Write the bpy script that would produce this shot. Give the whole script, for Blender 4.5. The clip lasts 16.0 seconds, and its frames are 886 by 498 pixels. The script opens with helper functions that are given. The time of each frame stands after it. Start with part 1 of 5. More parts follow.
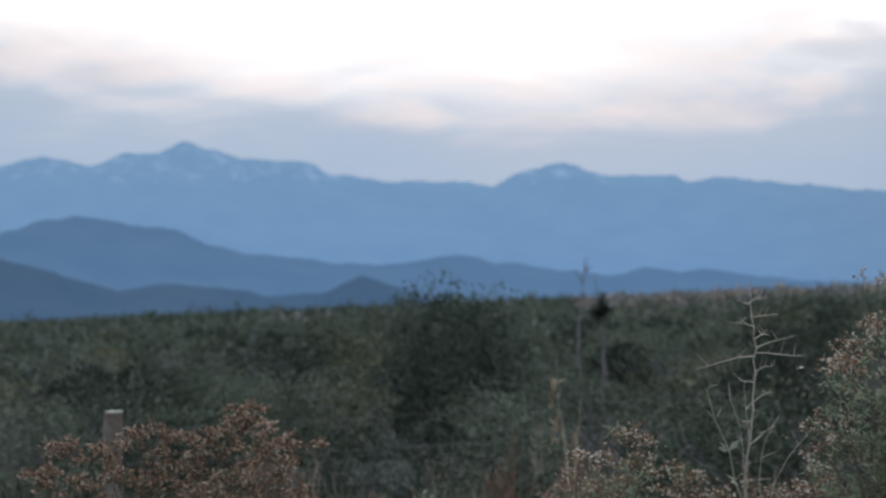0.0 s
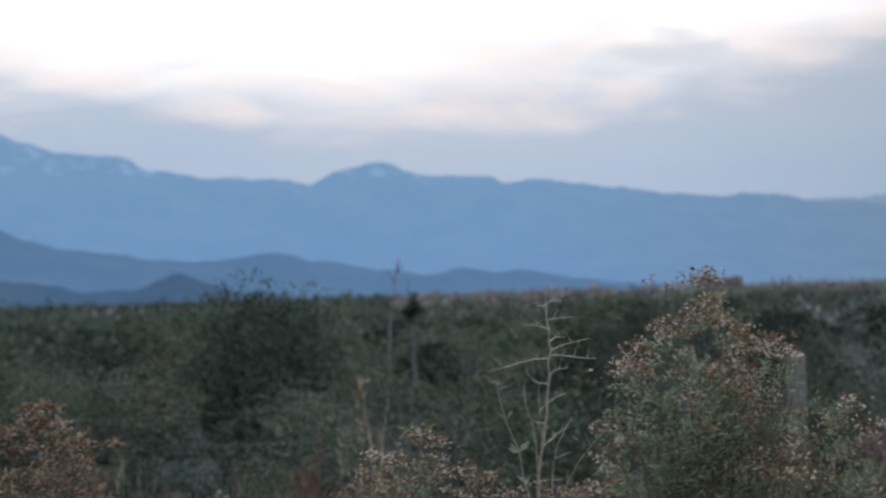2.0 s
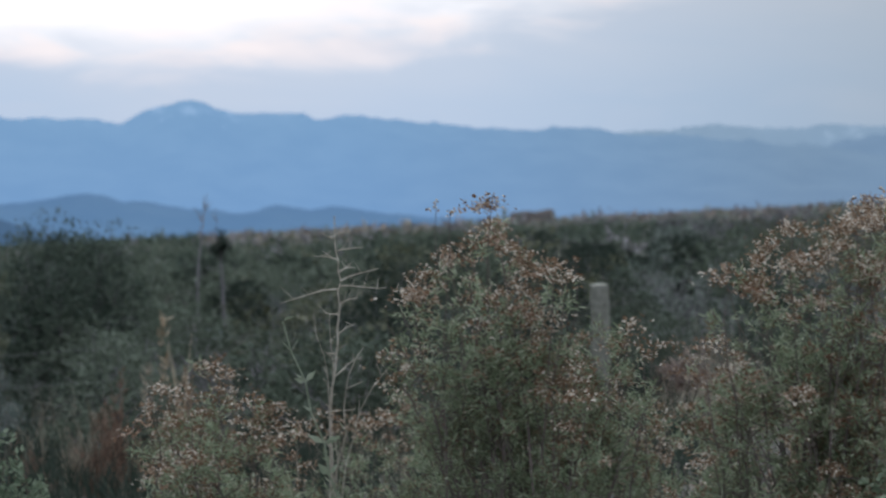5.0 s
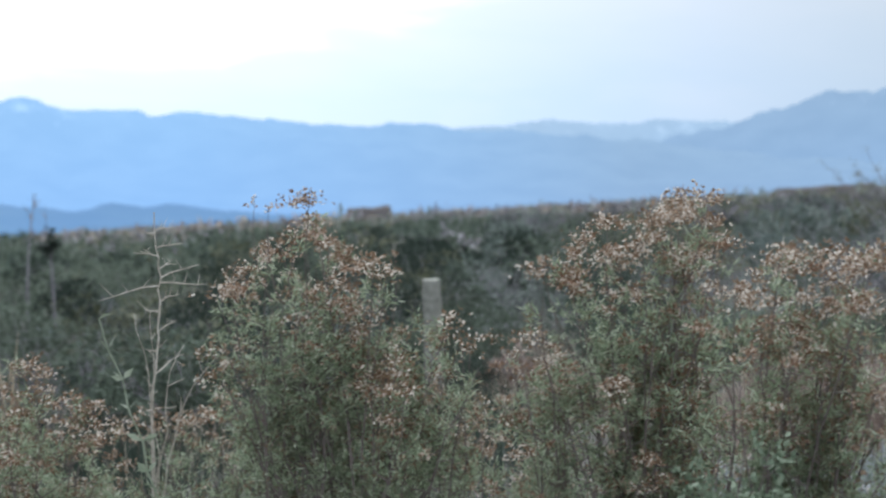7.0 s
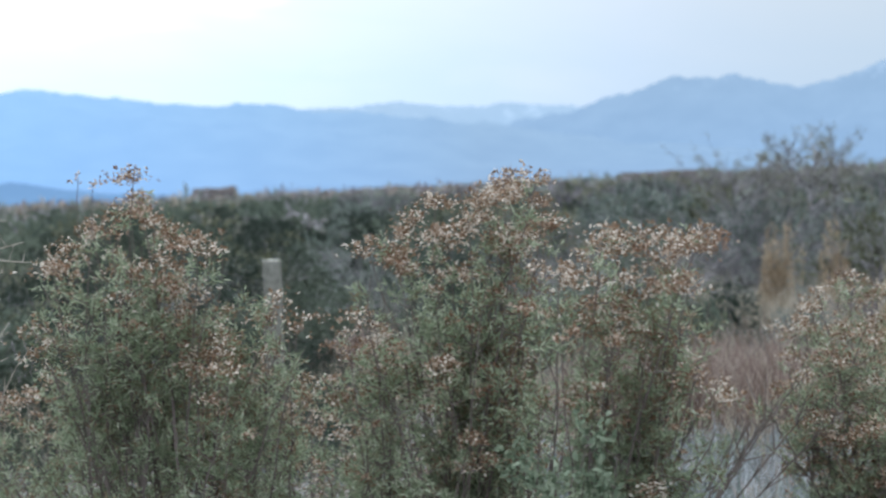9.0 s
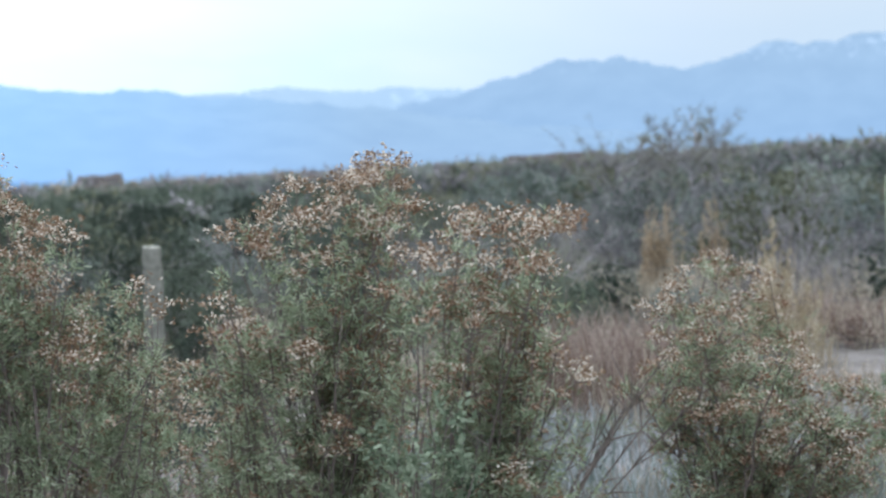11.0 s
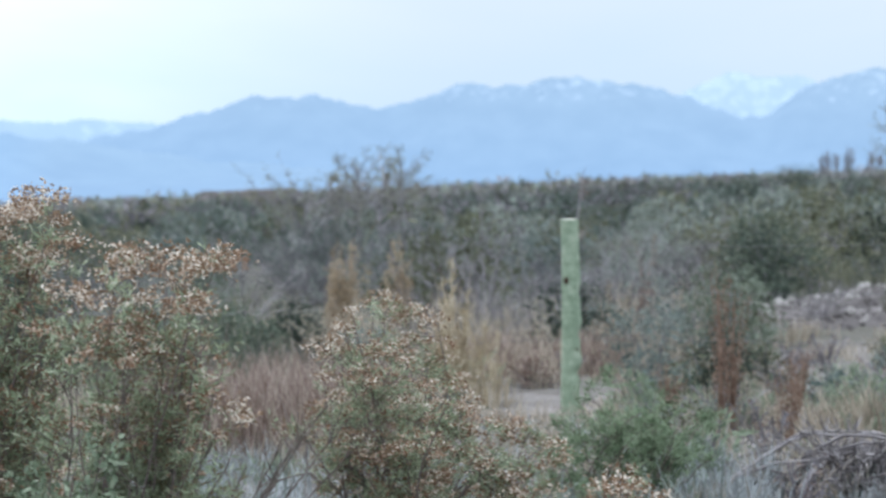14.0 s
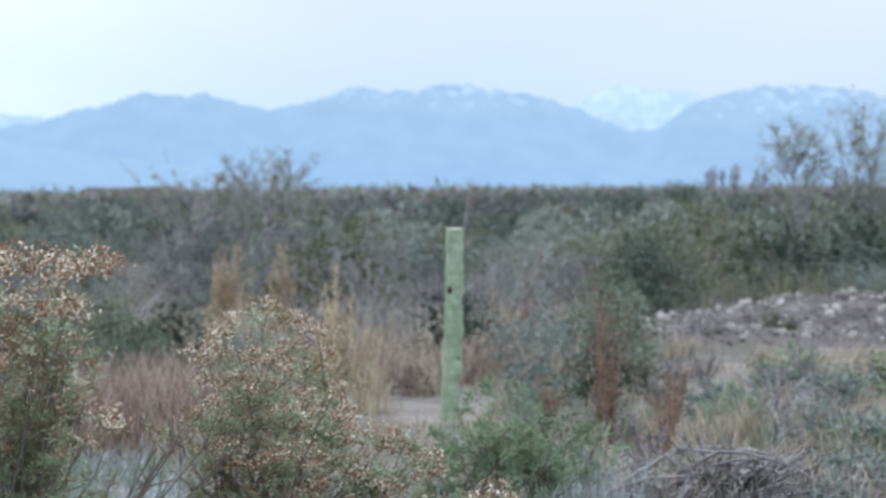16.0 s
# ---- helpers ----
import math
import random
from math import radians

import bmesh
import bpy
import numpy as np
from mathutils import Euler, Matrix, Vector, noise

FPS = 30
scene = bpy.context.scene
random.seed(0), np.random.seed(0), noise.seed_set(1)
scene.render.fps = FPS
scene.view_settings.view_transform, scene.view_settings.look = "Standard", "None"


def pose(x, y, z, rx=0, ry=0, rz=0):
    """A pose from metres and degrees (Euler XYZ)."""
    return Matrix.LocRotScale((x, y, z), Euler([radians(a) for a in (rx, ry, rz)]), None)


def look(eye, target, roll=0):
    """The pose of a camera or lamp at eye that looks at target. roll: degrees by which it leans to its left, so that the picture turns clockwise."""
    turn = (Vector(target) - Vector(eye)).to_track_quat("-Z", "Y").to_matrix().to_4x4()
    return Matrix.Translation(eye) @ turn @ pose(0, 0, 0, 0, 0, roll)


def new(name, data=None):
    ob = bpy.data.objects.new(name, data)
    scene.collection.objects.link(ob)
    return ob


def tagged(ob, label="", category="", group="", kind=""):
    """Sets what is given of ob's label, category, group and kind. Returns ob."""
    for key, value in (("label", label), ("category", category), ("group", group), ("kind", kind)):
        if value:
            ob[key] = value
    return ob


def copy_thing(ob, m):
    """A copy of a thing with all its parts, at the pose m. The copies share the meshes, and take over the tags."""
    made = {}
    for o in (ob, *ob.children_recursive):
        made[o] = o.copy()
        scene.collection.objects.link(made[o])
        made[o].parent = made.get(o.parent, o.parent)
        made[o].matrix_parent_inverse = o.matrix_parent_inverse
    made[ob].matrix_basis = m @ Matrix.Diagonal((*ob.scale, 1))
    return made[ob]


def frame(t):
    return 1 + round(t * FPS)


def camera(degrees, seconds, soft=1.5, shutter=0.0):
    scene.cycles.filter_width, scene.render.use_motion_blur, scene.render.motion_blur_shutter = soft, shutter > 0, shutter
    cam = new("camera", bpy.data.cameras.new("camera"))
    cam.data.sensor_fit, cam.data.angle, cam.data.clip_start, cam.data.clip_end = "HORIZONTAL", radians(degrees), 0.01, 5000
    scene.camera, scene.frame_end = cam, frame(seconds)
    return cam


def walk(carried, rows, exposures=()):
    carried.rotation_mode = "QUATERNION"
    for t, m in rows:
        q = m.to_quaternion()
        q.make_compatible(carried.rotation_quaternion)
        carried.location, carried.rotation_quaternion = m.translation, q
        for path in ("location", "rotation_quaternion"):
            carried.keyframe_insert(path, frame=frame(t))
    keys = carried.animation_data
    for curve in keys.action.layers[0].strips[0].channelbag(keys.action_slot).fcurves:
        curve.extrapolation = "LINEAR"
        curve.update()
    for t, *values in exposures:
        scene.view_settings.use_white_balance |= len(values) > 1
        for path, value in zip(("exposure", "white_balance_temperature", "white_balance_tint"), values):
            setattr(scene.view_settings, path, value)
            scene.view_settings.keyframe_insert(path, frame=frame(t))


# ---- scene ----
SOFT = 2.25
cam = camera(25.25, 16.0, soft=SOFT, shutter=0.5)
PATH = [
    (0.0, look((-0.1551, -0.1712, 1.6163), (-8.6114, 5.1664, 1.6483), -0.356)),
    (0.5, look((-0.1450, -0.1631, 1.6198), (-8.4964, 5.3374, 1.5951), -0.134)),
    (1.0, look((-0.1351, -0.1550, 1.6190), (-8.3264, 5.5811, 1.5957), 0.038)),
    (1.5, look((-0.1217, -0.1412, 1.6206), (-8.1499, 5.8210, 1.6085), 0.449)),
    (2.0, look((-0.1104, -0.1261, 1.6228), (-8.0370, 5.9705, 1.6488), 0.310)),
    (2.5, look((-0.0984, -0.1098, 1.6195), (-7.7886, 6.2823, 1.5805), 0.374)),
    (3.0, look((-0.0934, -0.1021, 1.6140), (-7.6527, 6.4429, 1.4713), 0.406)),
    (3.2, look((-0.0906, -0.0984, 1.6129), (-7.6419, 6.4553, 1.4522), 0.365)),
    (5.3, look((-0.0459, -0.0511, 1.6022), (-7.2643, 6.8617, 1.2749), -0.696)),
    (5.5, look((-0.0403, -0.0453, 1.6016), (-7.1705, 6.9582, 1.2693), -0.710)),
    (6.0, look((-0.0293, -0.0358, 1.5982), (-7.0255, 7.0996, 1.2268), -1.272)),
    (6.5, look((-0.0221, -0.0316, 1.6001), (-6.8988, 7.2196, 1.2367), -1.161)),
    (7.0, look((-0.0120, -0.0249, 1.5983), (-6.7469, 7.3599, 1.2725), -0.870)),
    (7.5, look((-0.0080, -0.0122, 1.5958), (-6.5986, 7.5016, 1.2670), -0.894)),
    (8.0, look((-0.0059, 0.0028, 1.5905), (-6.4426, 7.6427, 1.1415), -0.468)),
    (8.5, look((-0.0007, 0.0134, 1.5895), (-6.2879, 7.7774, 1.1532), -0.344)),
    (9.0, look((0.0171, 0.0257, 1.5887), (-6.1249, 7.9057, 1.1634), -0.338)),
    (9.5, look((0.0355, 0.0370, 1.5839), (-5.9899, 8.0060, 1.1489), -0.746)),
    (9.7, look((0.0413, 0.0412, 1.5832), (-5.9423, 8.0412, 1.1397), -0.765)),
    (11.8, look((0.0905, 0.0855, 1.5843), (-5.3532, 8.4605, 1.1095), -0.996)),
    (12.0, look((0.0939, 0.0892, 1.5858), (-5.2725, 8.5186, 1.2018), -0.867)),
    (12.5, look((0.1077, 0.1019, 1.5846), (-4.9829, 8.7006, 1.1991), -0.477)),
    (13.0, look((0.1145, 0.1149, 1.5840), (-4.7346, 8.8520, 1.1984), -0.331)),
    (13.5, look((0.1184, 0.1255, 1.5845), (-4.5365, 8.9661, 1.1643), 0.003)),
    (14.0, look((0.1261, 0.1422, 1.5896), (-4.2244, 9.1402, 1.2594), 0.273)),
    (14.5, look((0.1183, 0.1549, 1.5906), (-4.0944, 9.2140, 1.1593), 0.772)),
    (15.0, look((0.1226, 0.1597, 1.5945), (-4.0631, 9.2317, 1.1699), 0.972)),
    (15.5, look((0.1281, 0.1630, 1.6010), (-3.8780, 9.3180, 1.2290), 1.697)),
    (16.0, look((0.1323, 0.1717, 1.6044), (-3.6985, 9.4043, 1.3108), 2.060)),
]
EXPOSURES = [(0.0, -0.36), (2.0, -0.32), (3.2, -0.26), (5.3, -0.05), (5.7, 0.08), (6.5, 0.43), (7.0, 0.62), (9.0, 0.71), (12.0, 0.92), (16.0, 0.95)]
walk(cam, PATH, EXPOSURES)
# shallow focus on the flowering shrubs, about 6 m off
cam.data.dof.use_dof = True
cam.data.dof.focus_distance = 5.8
cam.data.dof.aperture_fstop = 4.5

# ---- sky and light: overcast dusk, brightest where the sun has gone down ----
GLOW_BEARING = radians(-53)


def build_world():
    w = bpy.data.worlds.new("dusk_sky")
    scene.world = w
    w.use_nodes = True
    nt = w.node_tree
    n, l = nt.nodes, nt.links
    n.clear()
    out = n.new("ShaderNodeOutputWorld")
    bg = n.new("ShaderNodeBackground")
    l.new(bg.outputs[0], out.inputs[0])
    sky = n.new("ShaderNodeTexSky")
    sky.sky_type = "NISHITA"
    sky.sun_disc = False
    sky.sun_elevation = radians(4)
    sky.sun_rotation = radians(-54)
    co = n.new("ShaderNodeTexCoord")
    sep = n.new("ShaderNodeSeparateXYZ")
    l.new(co.outputs["Generated"], sep.inputs[0])

    def math_node(op, a, b=None, clamp=False):
        m = n.new("ShaderNodeMath")
        m.operation, m.use_clamp = op, clamp
        for i, v in enumerate((a, b)):
            if v is None:
                continue
            if isinstance(v, (int, float)):
                m.inputs[i].default_value = v
            else:
                l.new(v, m.inputs[i])
        return m.outputs[0]

    def ramp(value, lo, hi, a=0.0, b=1.0):
        m = n.new("ShaderNodeMapRange")
        m.interpolation_type = "SMOOTHSTEP"
        l.new(value, m.inputs[0])
        for i, v in enumerate((lo, hi, a, b)):
            m.inputs[i + 1].default_value = v
        return m.outputs[0]

    def mix(fac, a, b):
        m = n.new("ShaderNodeMix")
        m.data_type = "RGBA"
        l.new(fac, m.inputs[0])
        for i, v in ((6, a), (7, b)):
            if isinstance(v, tuple):
                m.inputs[i].default_value = (*v, 1)
            else:
                l.new(v, m.inputs[i])
        return m.outputs[2]

    # degrees above the horizon and degrees to either side of the sunset
    def along(bearing):
        v = n.new("ShaderNodeVectorMath")
        v.operation = "DOT_PRODUCT"
        l.new(co.outputs["Generated"], v.inputs[0])
        v.inputs[1].default_value = (math.sin(bearing), math.cos(bearing), 0.0)
        return v.outputs["Value"]

    el = math_node("MULTIPLY", sep.outputs[2], 57.3)
    ahead = along(GLOW_BEARING)
    aside = math_node("MULTIPLY", along(GLOW_BEARING + math.pi / 2), 57.3)
    flat = n.new("ShaderNodeCombineXYZ")
    l.new(math_node("MULTIPLY", aside, 0.085), flat.inputs[0])
    l.new(math_node("MULTIPLY", el, 0.30), flat.inputs[1])
    l.new(math_node("MULTIPLY", ahead, 0.7), flat.inputs[2])

    def cloud_noise(scale, detail, distortion):
        t = n.new("ShaderNodeTexNoise")
        t.inputs["Scale"].default_value, t.inputs["Detail"].default_value, t.inputs["Distortion"].default_value = scale, detail, distortion
        l.new(flat.outputs[0], t.inputs["Vector"])
        return math_node("SUBTRACT", t.outputs[0], 0.5)

    big, fine = cloud_noise(1.1, 4.0, 0.7), cloud_noise(3.6, 5.0, 0.4)
    lean = math_node("ADD", aside, 5.0)
    off = math_node("ABSOLUTE", lean)
    west = math_node("MULTIPLY", ramp(off, 33.0, 8.5), ramp(ahead, 0.1, 0.5))
    low = mix(west, (0.310, 0.412, 0.530), (0.440, 0.610, 0.840))
    high = mix(west, (0.405, 0.462, 0.525), (0.665, 0.735, 0.865))
    base = mix(ramp(math_node("ADD", el, math_node("MULTIPLY", big, 3.0)), 0.8, 7.5), low, high)
    # thin veils of cloud, bluish below and pinkish above
    base = mix(math_node("MULTIPLY", math_node("MULTIPLY", ramp(fine, 0.0, 0.2), west), 0.06), base, (0.74, 0.72, 0.80))
    # the bright break in the cloud over the sunset, with peach-coloured rims
    edge = math_node("ADD", 5.35, math_node("MULTIPLY", math_node("MULTIPLY", lean, lean), 0.0050))
    above = math_node("SUBTRACT", math_node("ADD", el, math_node("ADD", math_node("MULTIPLY", big, 3.6), math_node("MULTIPLY", fine, 1.8))), edge)
    bright = math_node("MULTIPLY", ramp(above, -2.0, 1.6), ramp(ahead, 0.3, 0.7))
    base = mix(bright, base, (1.45, 1.42, 1.45))
    rim = math_node("MULTIPLY", math_node("MULTIPLY", bright, math_node("SUBTRACT", 1.0, bright)), 1.25)
    base = mix(math_node("MULTIPLY", rim, ramp(fine, -0.12, 0.12)), base, (1.08, 0.855, 0.80))
    base = mix(ramp(sep.outputs[2], 0.16, 0.60), base, (0.955, 1.05, 1.19))
    # one small grey cloud low in the west
    u = math_node("MULTIPLY", math_node("ADD", math_node("SUBTRACT", aside, 7.1), math_node("MULTIPLY", big, 2.5)), 0.48)
    v = math_node("MULTIPLY", math_node("ADD", math_node("SUBTRACT", el, 5.75), math_node("MULTIPLY", fine, 2.2)), 1.75)
    r2 = math_node("ADD", math_node("MULTIPLY", u, u), math_node("MULTIPLY", v, v))
    cloud = math_node("MULTIPLY", ramp(r2, 1.5, 0.0), ramp(ahead, 0.3, 0.7))
    base = mix(math_node("MULTIPLY", cloud, 0.48), base, (0.62, 0.69, 0.80))
    both = mix(math_node("ADD", 0.0015, 0.0), base, sky.outputs[0])
    l.new(both, bg.inputs[0])
    bg.inputs[1].default_value = 1.0


build_world()
sun_data = bpy.data.lights.new("sun", "SUN")
sun_data.energy, sun_data.angle, sun_data.color = 0.7, radians(60), (0.93, 0.97, 1.06)
sun = new("sun", sun_data)
sun.matrix_world = look((0, 0, 60), tuple(Vector((0, 0, 60)) - Vector((-0.25, 0.10, 0.96)) * 10))

# ---- materials ----


def material(name, colours, scale=3.0, rough=0.8, bump=0.0, bump_scale=40.0, island=0.0, obj=0.0, translucent=0.0, metal=0.0):
    """A varied surface: colours are blended by noise; island and obj vary the value piece by piece and thing by thing."""
    m = bpy.data.materials.new(name)
    m.use_nodes = True
    nt = m.node_tree
    n, l = nt.nodes, nt.links
    b = n["Principled BSDF"]
    b.inputs["Roughness"].default_value = rough
    b.inputs["Metallic"].default_value = metal
    b.inputs["Specular IOR Level"].default_value = 0.25
    co = n.new("ShaderNodeTexCoord")
    nz = n.new("ShaderNodeTexNoise")
    nz.inputs["Scale"].default_value = scale
    nz.inputs["Detail"].default_value = 6.0
    nz.inputs["Roughness"].default_value = 0.65
    l.new(co.outputs["Object"], nz.inputs["Vector"])
    fac = nz.outputs[0]
    if island or obj:
        geo = n.new("ShaderNodeNewGeometry")
        info = n.new("ShaderNodeObjectInfo")
        a = n.new("ShaderNodeMath")
        a.operation = "MULTIPLY_ADD"
        l.new(geo.outputs["Random Per Island"], a.inputs[0])
        a.inputs[1].default_value = island
        l.new(fac, a.inputs[2])
        c = n.new("ShaderNodeMath")
        c.operation = "MULTIPLY_ADD"
        l.new(info.outputs["Random"], c.inputs[0])
        c.inputs[1].default_value = obj
        l.new(a.outputs[0], c.inputs[2])
        d = n.new("ShaderNodeMath")
        d.operation = "SUBTRACT"
        l.new(c.outputs[0], d.inputs[0])
        d.inputs[1].default_value = (island + obj) / 2
        fac = d.outputs[0]
    r = n.new("ShaderNodeValToRGB")
    els = r.color_ramp.elements
    k = len(colours)
    while len(els) < k:
        els.new(0.5)
    for i, c in enumerate(colours):
        els[i].position = 0.28 + 0.44 * i / max(1, k - 1)
        els[i].color = (*c, 1)
    l.new(fac, r.inputs[0])
    l.new(r.outputs[0], b.inputs["Base Color"])
    if bump:
        bn = n.new("ShaderNodeTexNoise")
        bn.inputs["Scale"].default_value = bump_scale
        bn.inputs["Detail"].default_value = 5.0
        l.new(co.outputs["Object"], bn.inputs["Vector"])
        bp = n.new("ShaderNodeBump")
        bp.inputs["Strength"].default_value = bump
        bp.inputs["Distance"].default_value = 0.02
        l.new(bn.outputs[0], bp.inputs["Height"])
        l.new(bp.outputs[0], b.inputs["Normal"])
    if translucent:
        tr = n.new("ShaderNodeBsdfTranslucent")
        l.new(r.outputs[0], tr.inputs[0])
        mx = n.new("ShaderNodeMixShader")
        mx.inputs[0].default_value = translucent
        l.new(b.outputs[0], mx.inputs[1])
        l.new(tr.outputs[0], mx.inputs[2])
        l.new(mx.outputs[0], n["Material Output"].inputs[0])
    return m


def distance_material(name, rock, haze_low, haze_high, z_low, z_high, veil, snow=None, north=(1, 1, 1), west=(1, 1, 1)):
    """Far mountains: rock mixed with a bluish emission that paints in the evening haze."""
    m = bpy.data.materials.new(name)
    m.use_nodes = True
    nt = m.node_tree
    n, l = nt.nodes, nt.links
    b = n["Principled BSDF"]
    b.inputs["Roughness"].default_value = 1.0
    co = n.new("ShaderNodeTexCoord")
    nz = n.new("ShaderNodeTexNoise")
    nz.inputs["Scale"].default_value = 0.012
    nz.inputs["Detail"].default_value = 8.0
    l.new(co.outputs["Object"], nz.inputs["Vector"])
    r = n.new("ShaderNodeValToRGB")
    r.color_ramp.elements[0].color = (*[c * 0.15 for c in rock], 1)
    r.color_ramp.elements[1].color = (*[c * 2.0 for c in rock], 1)
    r.color_ramp.elements[0].position, r.color_ramp.elements[1].position = 0.35, 0.65
    l.new(nz.outputs[0], r.inputs[0])
    colour = r.outputs[0]
    sep = n.new("ShaderNodeSeparateXYZ")
    l.new(co.outputs["Object"], sep.inputs[0])
    if snow:
        sn = n.new("ShaderNodeTexNoise")
        sn.inputs["Scale"].default_value = 0.036
        sn.inputs["Detail"].default_value = 7.0
        sn.inputs["Roughness"].default_value = 0.7
        l.new(co.outputs["Object"], sn.inputs["Vector"])
        hz = n.new("ShaderNodeMapRange")
        l.new(sep.outputs[2], hz.inputs[0])
        for i, v in enumerate((snow[0], snow[1], -0.16, 0.10)):
            hz.inputs[i + 1].default_value = v
        ad = n.new("ShaderNodeMath")
        l.new(sn.outputs[0], ad.inputs[0])
        l.new(hz.outputs[0], ad.inputs[1])
        sr = n.new("ShaderNodeMapRange")
        sr.interpolation_type = "SMOOTHSTEP"
        l.new(ad.outputs[0], sr.inputs[0])
        sr.inputs[1].default_value, sr.inputs[2].default_value = snow[2], snow[2] + 0.15
        mx = n.new("ShaderNodeMix")
        mx.data_type = "RGBA"
        l.new(sr.outputs[0], mx.inputs[0])
        l.new(colour, mx.inputs[6])
        mx.inputs[7].default_value = (0.85, 0.87, 0.9, 1)
        colour = mx.outputs[2]
    l.new(colour, b.inputs["Base Color"])
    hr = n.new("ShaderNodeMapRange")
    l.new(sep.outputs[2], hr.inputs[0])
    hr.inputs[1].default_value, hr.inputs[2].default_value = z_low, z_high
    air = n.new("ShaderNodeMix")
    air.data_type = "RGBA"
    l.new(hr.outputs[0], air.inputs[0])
    air.inputs[6].default_value, air.inputs[7].default_value = (*haze_low, 1), (*haze_high, 1)
    # sunset light painted into the haze emission: brighter and bluer towards that bearing
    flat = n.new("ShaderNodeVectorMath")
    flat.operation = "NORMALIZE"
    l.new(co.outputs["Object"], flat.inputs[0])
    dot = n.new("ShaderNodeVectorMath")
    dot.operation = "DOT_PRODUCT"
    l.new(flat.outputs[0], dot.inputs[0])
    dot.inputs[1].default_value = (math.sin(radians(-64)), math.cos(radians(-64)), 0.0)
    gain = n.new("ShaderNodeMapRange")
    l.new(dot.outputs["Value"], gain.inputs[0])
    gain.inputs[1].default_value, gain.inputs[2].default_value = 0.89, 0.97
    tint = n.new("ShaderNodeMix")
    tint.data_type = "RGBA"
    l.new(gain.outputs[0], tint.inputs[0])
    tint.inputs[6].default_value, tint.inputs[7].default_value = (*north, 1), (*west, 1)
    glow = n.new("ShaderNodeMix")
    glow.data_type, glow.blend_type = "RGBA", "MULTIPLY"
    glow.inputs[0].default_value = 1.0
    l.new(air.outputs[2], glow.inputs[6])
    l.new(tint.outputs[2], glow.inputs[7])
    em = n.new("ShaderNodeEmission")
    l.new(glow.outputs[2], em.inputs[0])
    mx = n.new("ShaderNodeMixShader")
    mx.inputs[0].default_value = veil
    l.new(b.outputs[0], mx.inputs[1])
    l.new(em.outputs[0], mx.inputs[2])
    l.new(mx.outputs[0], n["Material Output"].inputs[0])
    return m


BARK = material("bark", [(0.09, 0.075, 0.07), (0.20, 0.17, 0.15)], 12, 0.9)
DEADWOOD = material("dead_wood", [(0.25, 0.22, 0.18), (0.43, 0.39, 0.33), (0.62, 0.585, 0.52)], 25, 0.9)
NARROW_LEAF = material("narrow_leaf", [(0.20, 0.150, 0.095), (0.180, 0.222, 0.140), (0.262, 0.325, 0.208), (0.330, 0.400, 0.265), (0.47, 0.52, 0.39)], 4, 0.6, island=0.48, translucent=0.52)
PALE_LEAF = material("pale_leaf", [(0.115, 0.160, 0.105), (0.195, 0.250, 0.170), (0.29, 0.345, 0.25)], 6, 0.6, island=0.4, translucent=0.25)
SEED_HEAD = material("seed_head", [(0.18, 0.115, 0.072), (0.27, 0.180, 0.118), (0.38, 0.275, 0.195), (0.74, 0.68, 0.59)], 8, 0.9, island=0.7, translucent=0.3)
BROWN_HEAD = material("brown_head", [(0.17, 0.098, 0.062), (0.27, 0.168, 0.108), (0.37, 0.25, 0.175), (0.56, 0.46, 0.37)], 8, 0.9, island=0.7, translucent=0.3)
WEED_LEAF = material("weed_leaf", [(0.105, 0.150, 0.090), (0.175, 0.240, 0.146), (0.265, 0.335, 0.222)], 6, 0.6, island=0.5, translucent=0.35)
SPRIG_LEAF = material("sprig_leaf", [(0.17, 0.22, 0.15), (0.26, 0.31, 0.22), (0.38, 0.42, 0.33)], 8, 0.6, island=0.4, translucent=0.25)
TAN_GRASS = material("tan_grass", [(0.26, 0.20, 0.135), (0.40, 0.315, 0.22), (0.54, 0.45, 0.335)], 3, 0.8, island=0.5, translucent=0.25)
RUST_STALK = material("rust_stalk", [(0.125, 0.078, 0.058), (0.210, 0.136, 0.102), (0.31, 0.222, 0.172)], 6, 0.9, island=0.5, translucent=0.15)
RUST_HEAD = material("rust_head", [(0.14, 0.088, 0.056), (0.25, 0.160, 0.104), (0.36, 0.245, 0.170), (0.52, 0.41, 0.33)], 8, 0.9, island=0.8, translucent=0.2)
BRUSH_LEAF = material("brush_leaf", [(0.036, 0.052, 0.040), (0.078, 0.102, 0.075), (0.145, 0.176, 0.134)], 1.2, 0.7, island=0.2, obj=0.9, translucent=0.2)
DARK_LEAF = material("dark_leaf", [(0.040, 0.060, 0.047), (0.076, 0.104, 0.080), (0.13, 0.164, 0.128)], 1.2, 0.7, island=0.3, translucent=0.2)
FEATHER_LEAF = material("feather_leaf", [(0.12, 0.13, 0.09), (0.19, 0.20, 0.14), (0.28, 0.28, 0.21)], 2, 0.7, island=0.4, translucent=0.35)
POPLAR_TWIG = material("poplar_twig", [(0.14, 0.12, 0.115), (0.22, 0.19, 0.18), (0.30, 0.27, 0.26)], 2, 0.9, island=0.4)
NORTH_LEAF = material("north_leaf", [(0.090, 0.116, 0.100), (0.160, 0.194, 0.168), (0.240, 0.276, 0.245)], 1.2, 0.7, island=0.25, obj=0.9, translucent=0.2)
OLIVE_LEAF = material("olive_leaf", [(0.080, 0.088, 0.055), (0.138, 0.148, 0.094), (0.21, 0.215, 0.148)], 1.2, 0.7, island=0.4, obj=0.4, translucent=0.2)
